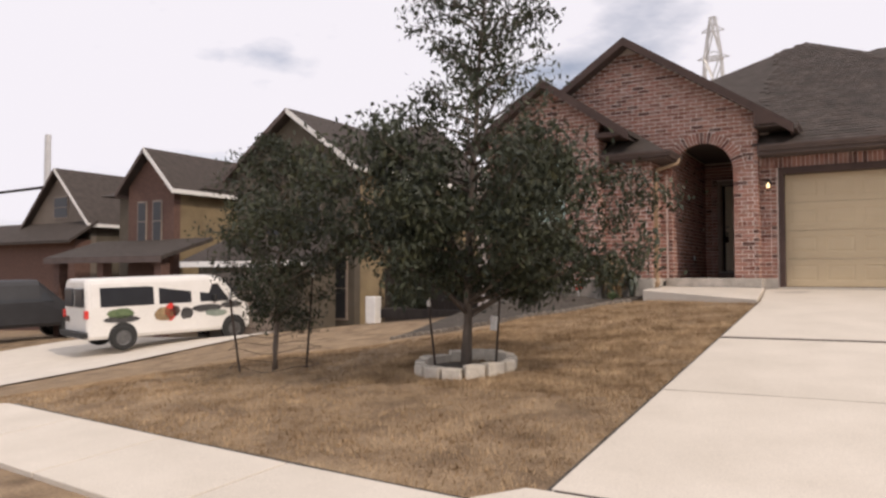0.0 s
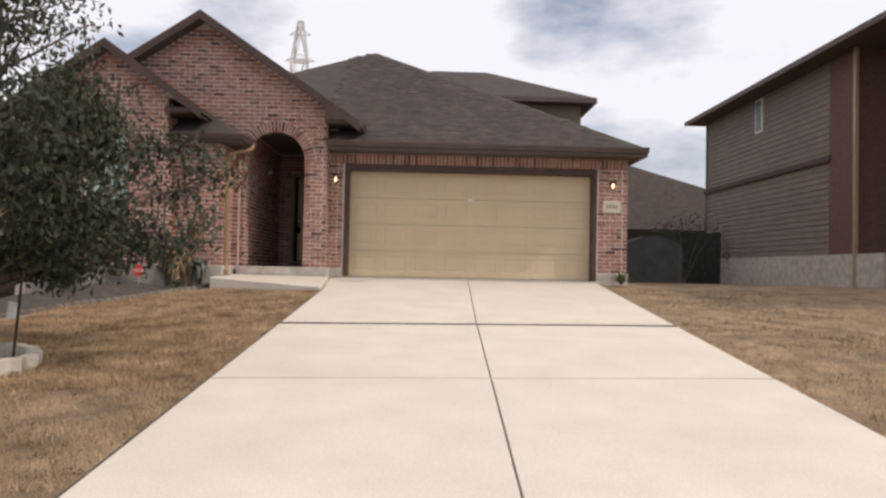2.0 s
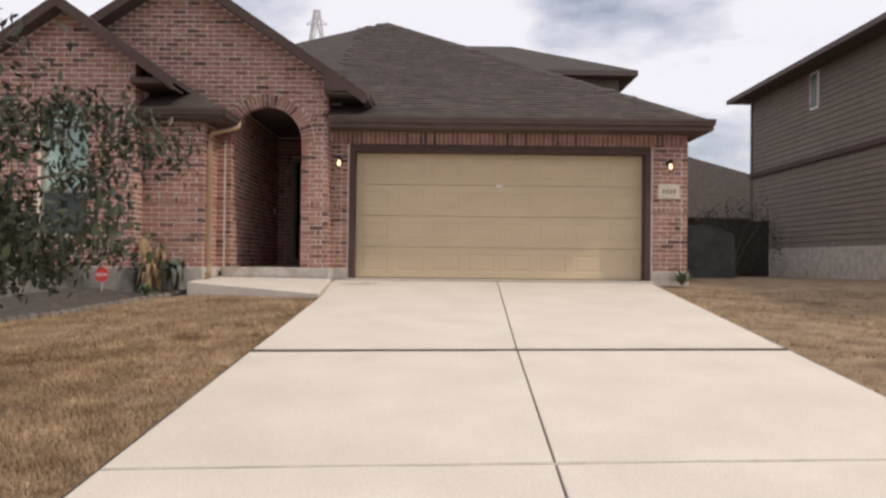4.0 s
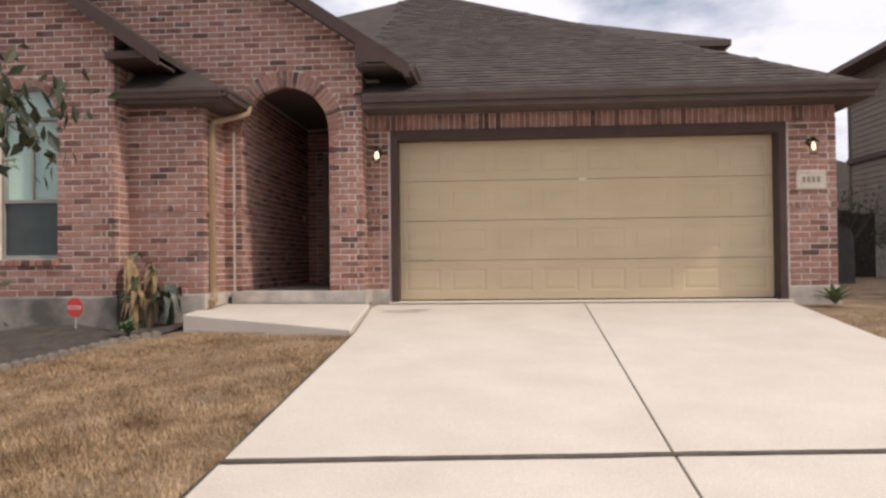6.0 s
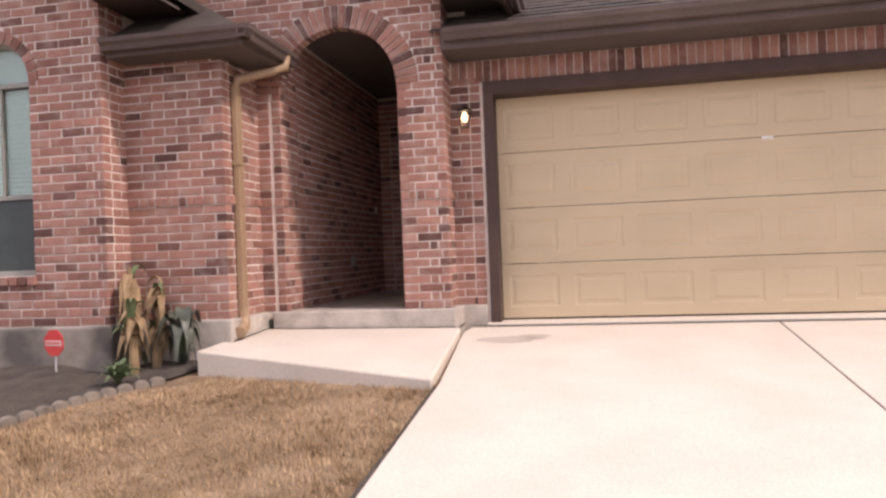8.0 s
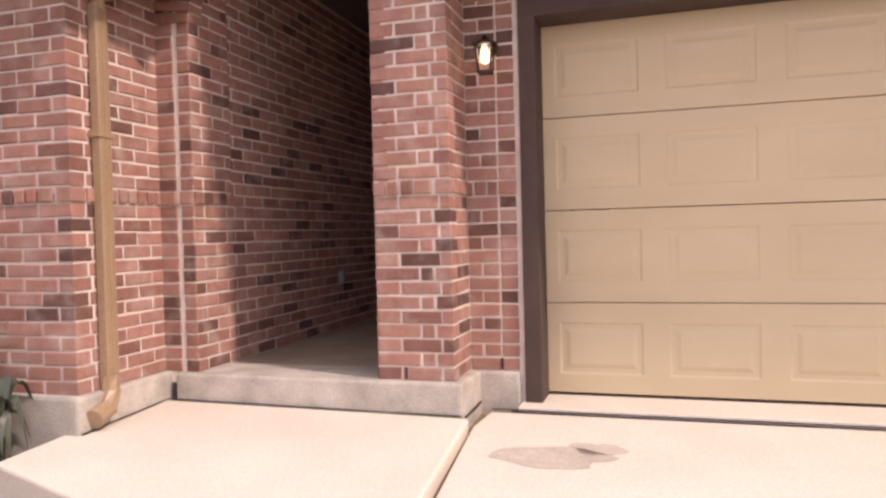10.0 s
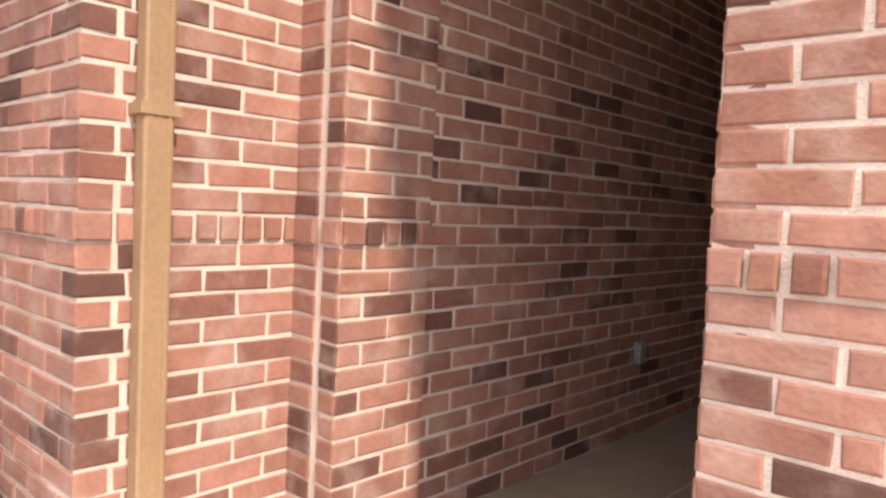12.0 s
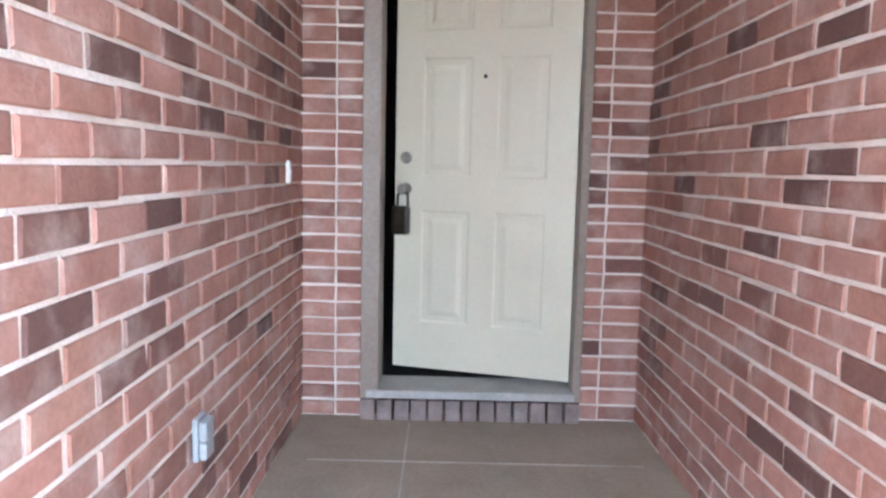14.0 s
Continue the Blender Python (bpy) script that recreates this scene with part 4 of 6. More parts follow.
# upper storey behind
UX0, UX1, UY0, UY1, UZ = -3.9, 3.85, 7.5, 14.5, 5.35
structure("wall_upper", boxed(UX0, UY0, 2.6, UX1, UY1, UZ), M_SIDING, "grey-tan siding of the upper storey")
structure("soffit_upper", boxed(UX0 - 0.4, UY0 - 0.45, UZ - 0.02, UX1 + 0.4, UY1 + 0.4, UZ + 0.12), M_FASCIA, "brown eave of the upper storey")
b = bmesh.new()
zz = UZ + 0.12
q = [(UX0 - 0.4, UY0 - 0.45, zz), (UX1 + 0.4, UY0 - 0.45, zz), (UX1 + 0.4, UY1 + 0.4, zz), (UX0 - 0.4, UY1 + 0.4, zz), (-0.75, 11.0, 7.25), (1.2, 11.0, 7.25)]
vs = [b.verts.new(p) for p in q]
for f in ((0, 1, 5, 4), (1, 2, 5), (2, 3, 4, 5), (3, 0, 4), (3, 2, 1, 0)):
    b.faces.new([vs[i] for i in f])
structure("roof_upper", b, M_SHING, "brown shingled hip roof of the upper storey")

# ---- porch and driveway things ----
bm = bmesh.new()
poly(bm, [(-4.72, -1.68, -0.045), (-2.674, -2.3, -0.165), (-2.76, YA - 0.064, -0.005), (-4.7, YA - 0.064, 0.012)], (0, 0, -0.34))
bmesh.ops.bevel(bm, geom=[e for e in bm.edges], offset=0.015, segments=2, profile=0.5, affect="EDGES")
structure("floor_stoop", bm, M_CONC, "pale concrete stoop slab in front of the entry")

def dirt_joint(pts, wide, label="dark dirt-filled joint between slab and footing"):
    """An uneven dark joint along points (x, y, z)."""
    b = bmesh.new()
    lo, hi = [], []
    for (x0, y0, z0), (x1, y1, z1) in zip(pts, pts[1:]):
        d = Vector((y0 - y1, x1 - x0, 0)).normalized()
        for k in range(13):
            p = Vector((x0, y0, z0)).lerp(Vector((x1, y1, z1)), k / 12)
            w = wide * (0.5 + 0.35 * noise.noise(p * 7))
            lo.append(p - d * w)
            hi.append(p + d * w)
    vs = [[b.verts.new(p) for p in row] for row in (lo, hi)]
    for k in range(len(lo) - 1):
        b.faces.new((vs[0][k], vs[0][k + 1], vs[1][k + 1], vs[1][k]))
    structure("trim_joint", b, M_DARK, label)


dirt_joint([(-4.598, YA - 0.06, 0.016), (-2.79, YA - 0.06, 0.0)], 0.022)
dirt_joint([(XB1 + 0.056, YB - 0.04, -0.016), (XB1 + 0.056, YA - 0.07, 0.015)], 0.02)
dirt_joint([(-2.783, YA - 0.05, -0.01), (-2.783, YG - 0.07, 0.0)], 0.02)
dirt_joint([(-2.7, -0.352, -0.02), (2.5, -0.352, -0.02)], 0.024, "dark joint between driveway and garage apron")
for x, y in ((-3.12, YA), (-2.674, YG)):
    part("weep_hole", boxed(x, y - PROUD - 0.003, Z0 + 0.003, x + 0.011, y - 0.001, Z0 + 0.066), M_DARK, wall_arch if y == YA else wall_garage)
spout = thing("downspout", "tan metal downspout running down the brick bay", "downspout")
bm = bmesh.new()
box(bm, XB1 + 0.012, -1.105, 0.18, XB1 + 0.072, -1.02, 2.2, bevel=0.008)
pipe = part("pipe", bm, M_SPOUT, spout)
for i in range(3):
    part("rib", boxed(XB1 + 0.07, -1.095 + i * 0.026, 0.2, XB1 + 0.075, -1.083 + i * 0.026, 2.18), M_SPOUT, pipe)
bm = bmesh.new()
tube(bm, [(XB1 + 0.042, -1.063, 2.18), (XB1 + 0.05, -1.045, 2.26), (-4.36, -0.86, 2.36), (-4.25, -0.8, 2.4), (-4.245, -0.79, 2.5)], [0.042, 0.042, 0.042, 0.042, 0.042], 10)
smooth(part("elbow", bm, M_SPOUT, spout))
bm = bmesh.new()
tube(bm, [(XB1 + 0.042, -1.063, 0.24), (XB1 + 0.05, -1.07, 0.15), (XB1 + 0.075, -1.12, 0.082), (XB1 + 0.085, -1.23, 0.048)], [0.046, 0.05, 0.05, 0.054], 8)
part("kickout", bm, M_SPOUT, spout)
part("strap", boxed(XB1 + 0.005, -1.12, 1.5, XB1 + 0.08, -1.005, 1.53), M_SPOUT, spout)


def wall_lantern(x, y, z):
    """A small coach lantern: back plate, arm, cap, four-sided cage with glass, lit bulb."""
    t = thing("wall_lantern", "small dark bronze coach lantern, lit, on the garage brick", "lantern", pose(x, y, z), "lanterns beside the garage door")
    lathe(b := bmesh.new(), [(0.001, 0), (0.05, 0), (0.05, -0.012), (0.03, -0.022), (0.001, -0.022)], 16, "y", (0, 0, 0.05))
    part("back_plate", b, M_BRONZE, t)
    part("arm", tube(bmesh.new(), [(0, -0.01, 0.05), (0, -0.06, 0.09), (0, -0.1, 0.1), (0, -0.11, 0.08)], [0.01] * 4, 8), M_BRONZE, t)
    lathe(b := bmesh.new(), [(0.001, 0.1), (0.012, 0.095), (0.03, 0.075), (0.07, 0.05), (0.07, 0.043), (0.001, 0.043)], 12, "z", (0, -0.11, 0))
    part("cap", b, M_BRONZE, t)
    b = bmesh.new()
    for sx in (-1, 1):
        for sy in (-1, 1):
            tube(b, [(sx * 0.045, -0.11 + sy * 0.045, 0.045), (sx * 0.032, -0.11 + sy * 0.032, -0.1)], [0.005, 0.005], 6)
    box(b, -0.038, -0.148, -0.112, 0.038, -0.072, -0.098)
    part("cage", b, M_BRONZE, t)
    lathe(b := bmesh.new(), [(0.03, -0.095), (0.042, 0.04)], 8, "z", (0, -0.11, 0))
    part("glass", b, M_LANTERN, t).visible_shadow = False
    lathe(b := bmesh.new(), [(0.004, -0.06), (0.018, -0.045), (0.022, -0.02), (0.014, 0.015), (0.01, 0.035)], 12, "z", (0, -0.11, 0))
    part("bulb", b, M_BULB, t)
    return t


wall_lantern(-2.7, YG - 0.007, 1.93)
wall_lantern(2.83, YG - 0.007, 1.93)
plate = thing("house_number", "pale stone house number plaque set in the garage brick", "plaque", pose(2.65, YG - 0.03, 1.38))
part("tablet", boxed(0, 0, 0, 0.37, 0.03, 0.25, bevel=0.008), M_STONE, plate)
for x0, z0, x1, z1 in ((0.02, 0.02, 0.35, 0.032), (0.02, 0.218, 0.35, 0.23), (0.02, 0.032, 0.032, 0.218), (0.338, 0.032, 0.35, 0.218)):
    part("border", boxed(x0, -0.004, z0, x1, 0.002, z1), M_STONE, plate)
for i in range(4):
    part("digit", boxed(0.075 + i * 0.06, -0.004, 0.09, 0.112 + i * 0.06, 0.002, 0.165), M_FRAME, plate)
bell = thing("doorbell", "small white doorbell button on the porch brick", "doorbell", pose(XL + 0.006, 2.5, 1.28))
part("casing", boxed(0, -0.022, -0.045, 0.016, 0.022, 0.045, bevel=0.006), M_WHITE, bell)
lathe(b := bmesh.new(), [(0.001, 0.02), (0.01, 0.019), (0.011, 0.014)], 12, "x")
part("button", b, M_WHITE, bell)
outlet = thing("outdoor_socket", "grey weatherproof socket cover low on the porch brick", "socket", pose(XL + 0.006, 1.42, 0.6) @ Matrix.Scale(0.82, 4))
part("back_box", boxed(0, -0.045, -0.07, 0.02, 0.045, 0.07, bevel=0.006), M_SOCKET, outlet)
part("lid", boxed(0.02, -0.04, -0.005, 0.045, 0.04, 0.06, bevel=0.008), M_SOCKET, outlet)
part("lid", boxed(0.02, -0.04, -0.066, 0.045, 0.04, -0.008, bevel=0.008), M_SOCKET, outlet)
for y in (1.55, 2.32):
    part("floor_joint", boxed(XL + 0.12, y, Z0 - 0.008, XR - 0.1, y + 0.006, Z0 - 0.0045), M_FOOT, floor_porch)
part("floor_joint", boxed(-3.93, 0.1, Z0 - 0.008, -3.924, YD - 0.1, Z0 - 0.0044), M_FOOT, floor_porch)

# ---- planting bed ----
rng = random.Random(3)


def gz(x, y):
    return slope(x, y) - 0.045


BED = ((-4.88, -1.88), (-5.18, -2.25), (-5.42, -2.9), (-5.63, -3.45), (-6.1, -3.95), (-7.2, -4.25), (-8.6, -4.3))
BED_RUN = list(np.cumsum([0.0] + [math.dist(p, q) for p, q in zip(BED, BED[1:])]))


def bed_edge(s):
    """Edging line from the stoop (s = 0) forward and to the left (s = 1)."""
    d = s * BED_RUN[-1]
    return float(np.interp(d, BED_RUN, [p[0] for p in BED])), float(np.interp(d, BED_RUN, [p[1] for p in BED]))


bm = bmesh.new()
edge = [bed_edge(i / 12) for i in range(13)]
wallside = [(-8.5, -1.56, 0.2), (-7.2, -1.56, 0.22), (-6.5, -1.56, 0.2), (-6.0, -1.56, 0.12), (-5.62, -1.58, 0.03), (-5.3, -1.22, 0.05), (-4.7, -1.2, 0.05)]
outline = [(x, y, gz(x, y) + 0.025) for x, y in edge]
back = [(x, y, gz(x, y) + up) for x, y, up in wallside]
vs = [bm.verts.new(p) for p in outline + back]
bm.faces.new(vs)
bmesh.ops.triangulate(bm, faces=bm.faces)
bmesh.ops.subdivide_edges(bm, edges=bm.edges, cuts=3, use_grid_fill=True)
for v in bm.verts:
    v.co.z += 0.02 * noise.noise(v.co * 6)
structure("ground_bed", bm, M_SOIL, "dark bare soil of the planting bed")
n_edge = 42
for i in range(n_edge):
    x, y = bed_edge((i + 0.5) / n_edge)
    x2, y2 = bed_edge((i + 0.6) / n_edge)
    t = thing("edging_stone", "small scalloped grey edging stone along the bed", "edging stone",
              pose(x, y, gz(x, y) - 0.02, 0, 0, math.degrees(math.atan2(y2 - y, x2 - x)) + rng.uniform(-6, 6)), "edging stones along the bed")
    b = bmesh.new()
    pts = [(-0.055, -0.03, 0)] + [(-0.055 * math.cos(math.pi * k / 8), -0.03, 0.045 + 0.042 * math.sin(math.pi * k / 8)) for k in range(9)] + [(0.055, -0.03, 0)]
    poly(b, pts, (0, 0.06, 0))
    bmesh.ops.bevel(b, geom=list(b.edges), offset=0.006, segments=1, affect="EDGES")
    part("stone", b, M_EDGE, t)
sign = thing("yard_sign", "red octagonal warning sign on a thin stake in the bed", "sign", pose(-5.93, -1.78, gz(-5.93, -1.78), 0, 0, -12))
part("stake", tube(bmesh.new(), [(0, 0.008, -0.1), (0, 0.008, 0.43)], [0.007, 0.007], 6), M_STEEL, sign)
lathe(b := bmesh.new(), [(0.001, 0.0), (0.115, 0.0), (0.115, -0.008), (0.001, -0.008)], 8, "y", (0, 0, 0.34))
bmesh.ops.rotate(b, cent=(0, 0, 0.34), matrix=Matrix.Rotation(radians(22.5), 3, "Y"), verts=b.verts)
face = part("face", b, M_RED, sign)
part("text_band", boxed(-0.088, -0.011, 0.318, 0.088, -0.0085, 0.36), M_WHITE, sign)
for i in range(5):
    part("letter_bar", boxed(-0.075 + i * 0.031, -0.0135, 0.327, -0.053 + i * 0.031, -0.0112, 0.351), M_RED, sign)


def blade_leaf(b, base, tip, sag, w, seg=6):
    """A long tapering leaf from base to tip, drooping by sag."""
    base, tip = Vector(base), Vector(tip)
    side = (tip - base).cross(Vector((0, 0, 1)))
    side = side.normalized() if side.length > 1e-4 else Vector((1, 0, 0))
    prev = None
    for i in range(seg + 1):
        s = i / seg
        p = base.lerp(tip, s) + Vector((0, 0, sag * (4 * s * (1 - s)) ** 0.8))
        ww = w * (1 - s ** 2.2) * (0.55 + 0.9 * s * (1 - s) * 2)
        fold = Vector((0, 0, ww * 0.45))
        cur = [b.verts.new(p - side * ww + fold), b.verts.new(p), b.verts.new(p + side * ww + fold)]
        if prev:
            b.faces.new((prev[0], prev[1], cur[1], cur[0]))
            b.faces.new((prev[1], prev[2], cur[2], cur[1]))
        prev = cur


def withered_plant(x, y, h, seed):
    r = random.Random(seed)
    t = thing("withered_plant", "tall withered plant with hanging dry tan leaves", "plant", pose(x, y, gz(x, y) + 0.03), "plants in the bed")
    b = bmesh.new()
    lean = (r.uniform(-0.06, 0.06), r.uniform(-0.05, 0.05))
    tube(b, [(0, 0, -0.05), (lean[0] * 0.4, lean[1] * 0.4, h * 0.5), (lean[0], lean[1], h)], [0.045, 0.035, 0.02], 8)
    part("stem", b, M_DRY, t)
    b = bmesh.new()
    for i in range(26):
        a, z = r.uniform(0, 6.28), h * r.uniform(0.45, 1.0)
        q = r.uniform(0.05, 0.15)
        blade_leaf(b, (lean[0] * z / h, lean[1] * z / h, z), (math.cos(a) * q, math.sin(a) * q, z - r.uniform(0.2, 0.5) * h), r.uniform(0.04, 0.16), r.uniform(0.03, 0.06))
    part("dry_leaves", b, M_DRY, t, "hanging dry leaves")
    b = bmesh.new()
    for i in range(5):
        a, z = r.uniform(0, 6.28), h * r.uniform(0.1, 0.9)
        q = r.uniform(0.1, 0.2)
        blade_leaf(b, (0, 0, z), (math.cos(a) * q, math.sin(a) * q, z + r.uniform(-0.15, 0.2)), 0.1, r.uniform(0.03, 0.05))
    part("green_leaves", b, M_AGAVE, t, "few remaining dark green leaves")
    return t


withered_plant(-5.4, -1.5, 0.86, 1)
withered_plant(-5.22, -1.46, 0.68, 2)
withered_plant(-5.3, -1.66, 0.5, 5)


def broad_plant(x, y, seed):
    """A squat plant of broad grey-green leaves that arch over and down."""
    r = random.Random(seed)
    t = thing("broad_leaf_plant", "squat plant with broad drooping dark grey-green leaves", "plant", pose(x, y, gz(x, y) + 0.03), "plants in the bed")
    for i in range(15):
        a = i * 2.4 + r.uniform(-0.3, 0.3)
        q, top = r.uniform(0.12, 0.24), r.uniform(0.2, 0.42)
        b = bmesh.new()
        blade_leaf(b, (0, 0, 0.02), (math.cos(a) * q, math.sin(a) * q, r.uniform(0.02, 0.14)), top, r.uniform(0.06, 0.09), 9)
        smooth(part("leaf", b, M_BROAD, t))
    return t


broad_plant(-4.98, -1.45, 4)


def agave(x, y, size, seed, label="dark green agave rosette in the bed"):
    r = random.Random(seed)
    t = thing("agave", label, "plant", pose(x, y, gz(x, y) + 0.02), "plants in the bed")
    b = bmesh.new()
    for i in range(22):
        a, el = i * 2.4, 0.25 + 0.9 * (i / 22)
        l = size * r.uniform(0.8, 1.1)
        blade_leaf(b, (0, 0, 0.02), (math.cos(a) * l * math.cos(el), math.sin(a) * l * math.cos(el), l * math.sin(el)), 0.05, 0.035)
    part("leaves", b, M_AGAVE, t)
    return t


agave(-5.2, -2.0, 0.22, 9)
agave(2.95, -0.55, 0.3, 6, "small dark shrub against the garage corner")

# ---- trees ----


def leaf_cloud(b, centre, radius, count, r, size):
    for _ in range(count):
        d = Vector((r.gauss(0, 1), r.gauss(0, 1), r.gauss(0, 0.8))) * (radius * 0.5)
        p = Vector(centre) + d
        q = Euler((r.uniform(0, 6.3), r.uniform(0, 6.3), r.uniform(0, 6.3))).to_matrix()
        s = size * r.uniform(0.6, 1.3)
        v = [b.verts.new(p + q @ Vector(c)) for c in ((-s, 0, 0), (0, -s * 0.42, s * 0.12), (s, 0, 0), (0, s * 0.42, s * 0.12))]
        b.faces.new((v[0], v[1], v[2]))
        b.faces.new((v[0], v[2], v[3]))


def young_tree(x, y, height, profile, seed, leaves, lean, label, leaf_size=0.03, sparse_top=2.8, base_r=0.065, limbs=46):
    """A young oak: tapered trunk, limbs that follow a profile of (height, reach), twigs and small leaves in loose clumps."""
    r = random.Random(seed)
    t = thing("tree", label, "tree", pose(x, y, gz(x, y)))
    b = bmesh.new()
    n = 9
    spine = [Vector((lean[0] * (i / n) ** 1.5 + 0.05 * noise.noise(Vector((i * 0.7, seed, 0))), lean[1] * (i / n) ** 1.5 + 0.05 * noise.noise(Vector((seed, i * 0.7, 3))), height * i / n - 0.05)) for i in range(n + 1)]
    tube(b, spine, [base_r * 1.35] + [base_r * (1 - 0.9 * i / n) for i in range(1, n + 1)], 10)
    tips = []
    for k in range(limbs):
        h = profile[0][0] + (height - profile[0][0]) * ((k + r.random()) / limbs) * 0.97
        reach = np.interp(h, [p[0] for p in profile], [p[1] for p in profile]) * r.uniform(0.6, 1.1)
        a = k * 2.4 + r.uniform(-0.5, 0.5)
        s = (h + 0.05) / height * n
        p0 = spine[min(int(s), n - 1)].lerp(spine[min(int(s) + 1, n)], s - int(s))
        start = p0 - Vector((0, 0, min(0.35 * reach, h * 0.5)))
        s2 = max((start.z + 0.05) / height * n, 0)
        start = spine[min(int(s2), n - 1)].lerp(spine[min(int(s2) + 1, n)], s2 - int(s2))
        end = p0 + Vector((math.cos(a) * reach, math.sin(a) * reach, r.uniform(-0.1, 0.25)))
        pts = [start.lerp(end, q) + Vector((r.uniform(-1, 1), r.uniform(-1, 1), r.uniform(-0.5, 1))) * 0.05 * reach * (q > 0) for q in (0, 0.33, 0.66, 1)]
        rr = 0.007 + 0.012 * reach
        tube(b, pts, [rr, rr * 0.7, rr * 0.45, 0.003], 6)
        for q in (0.45, 0.65, 0.85, 1.0):
            for _ in range(2):
                i0 = min(int(q * 3), 2)
                base = pts[i0].lerp(pts[i0 + 1], q * 3 - i0)
                tip = base + Vector((r.gauss(0, 1), r.gauss(0, 1), r.gauss(0.15, 0.7))) * 0.16 * (0.5 + reach * 0.5)
                tube(b, [base, base.lerp(tip, 0.5) + Vector((0, 0, 0.015)), tip], [0.005, 0.0035, 0.0015], 4)
                tips.append((base.lerp(tip, 0.7), h, reach))
    smooth(part("trunk", b, M_BARK, t))
    b = bmesh.new()
    per = leaves / max(len(tips), 1)
    for p, h, reach in tips:
        f = 1.0 if h < sparse_top else 0.1
        leaf_cloud(b, p, 0.22 * (0.5 + 0.4 * reach), int(per * f * r.uniform(0.3, 1.7)), r, leaf_size)
    part("crown", b, M_LEAF, t, kind="stuff")
    return t


T1, T2 = (-4.94, -8.1), (-7.6, -8.3)
young_tree(*T1, 4.9, ((0.95, 1.1), (1.3, 1.8), (1.9, 1.9), (2.4, 1.3), (3.2, 0.85), (4.1, 0.75), (4.9, 0.35)), 11, 88000, (0.25, 0.1),
           "young live oak with a dense dark green crown, ringed with stones", limbs=80, leaf_size=0.04, base_r=0.055, sparse_top=2.35)
young_tree(*T2, 2.9, ((0.7, 0.5), (1.4, 0.95), (2.2, 0.75), (2.9, 0.25)), 23, 14500, (0.1, 0.05),
           "small thin young oak held by two stakes", 0.03, 9, 0.04, 44)


def stake(x, y, h, tilt, label="dark rusty tree stake driven into the lawn"):
    t = thing("tree_stake", label, "stake", pose(x, y, gz(x, y), tilt[0], tilt[1], 0), "tree stakes")
    b = bmesh.new()
    box(b, -0.012, -0.003, -0.15, 0.012, 0.003, h)
    box(b, -0.003, 0.003, -0.15, 0.003, 0.022, h)
    part("post", b, M_STAKE, t)
    part("cap", boxed(-0.014, -0.006, h, 0.014, 0.024, h + 0.1), M_WHITE, t, "pale painted tip")
    return t


s1 = stake(T1[0] - 0.3, T1[1] - 0.15, 0.72, (2, -6))
s2 = stake(T1[0] + 0.28, T1[1] + 0.18, 0.78, (-2, 3))
tag = part("tag", boxed(-0.09, -0.02, 0.4, -0.01, 0.02, 0.56, bevel=0.006), M_WHITE, s2, "white plastic tag")
stake(T2[0] - 0.42, T2[1] - 0.2, 0.95, (3, -8))
stake(T2[0] + 0.36, T2[1] + 0.18, 1.15, (-2, 3))
RN = 14
for i in range(RN):
    a = 2 * math.pi * i / RN
    rad = 0.5
    x, y = T1[0] + rad * math.cos(a), T1[1] + rad * math.sin(a)
    t = thing("ring_stone", "pale rough limestone block in the tree ring", "stone", pose(x, y, gz(x, y) - 0.02, 0, 0, math.degrees(a) + 90 + rng.uniform(-5, 5)), "stones round the tree")
    b = boxed(-0.105, -0.065, 0, 0.105, 0.065, 0.14 + rng.uniform(-0.015, 0.015), bevel=0.018)
    bmesh.ops.subdivide_edges(b, edges=b.edges, cuts=1)
    for v in b.verts:
        v.co += Vector((noise.noise(v.co * 9 + Vector((i, 0, 0))), noise.noise(v.co * 9 + Vector((0, i, 0))), noise.noise(v.co * 9 + Vector((0, 0, i))))) * 0.012
    part("block", b, M_STONE, t)
bm = bmesh.new()
lathe(bm, [(0.001, 0.05), (0.3, 0.045), (0.44, 0.02), (0.46, -0.1)], 20, "z", (T1[0], T1[1], gz(*T1)))
structure("ground_ring", bm, M_SOIL, "dark soil inside the stone ring")
ring = thing("wire_hoop", "loose wire hoop round the small tree", "wire", pose(T2[0], T2[1], gz(*T2)))
b = bmesh.new()
for zz, rr in ((0.08, 0.55), (0.3, 0.57), (0.5, 0.56)):
    tube(b, [(rr * math.cos(k * math.pi / 14), rr * math.sin(k * math.pi / 14), zz + 0.03 * math.sin(k)) for k in range(29)], [0.004] * 29, 5)
part("wire", b, M_STAKE, ring)

# ---- grass ----


def on_lawn(x, y):
    if y < -11.5 + SK * min(x + 3.0, 0) - 0.1 and x < dl(y):
        return False
    if dl(y) - 0.01 < x < dr(y) + 0.01:
        return False
    if y > -1.0 or (x < -4.6 and y > -2.1):
        return False
    if -4.75 < x < -2.6 and y > -1.66 - 0.28 * (x + 4.7):
        return False
    if x < -4.8:
        for i in range(12):
            (xa, ya), (xb, yb) = edge[i], edge[i + 1]
            if min(xa, xb) <= x <= max(xa, xb):
                return y < ya + (yb - ya) * (x - xa) / (xb - xa + 1e-9) - 0.06
    return True


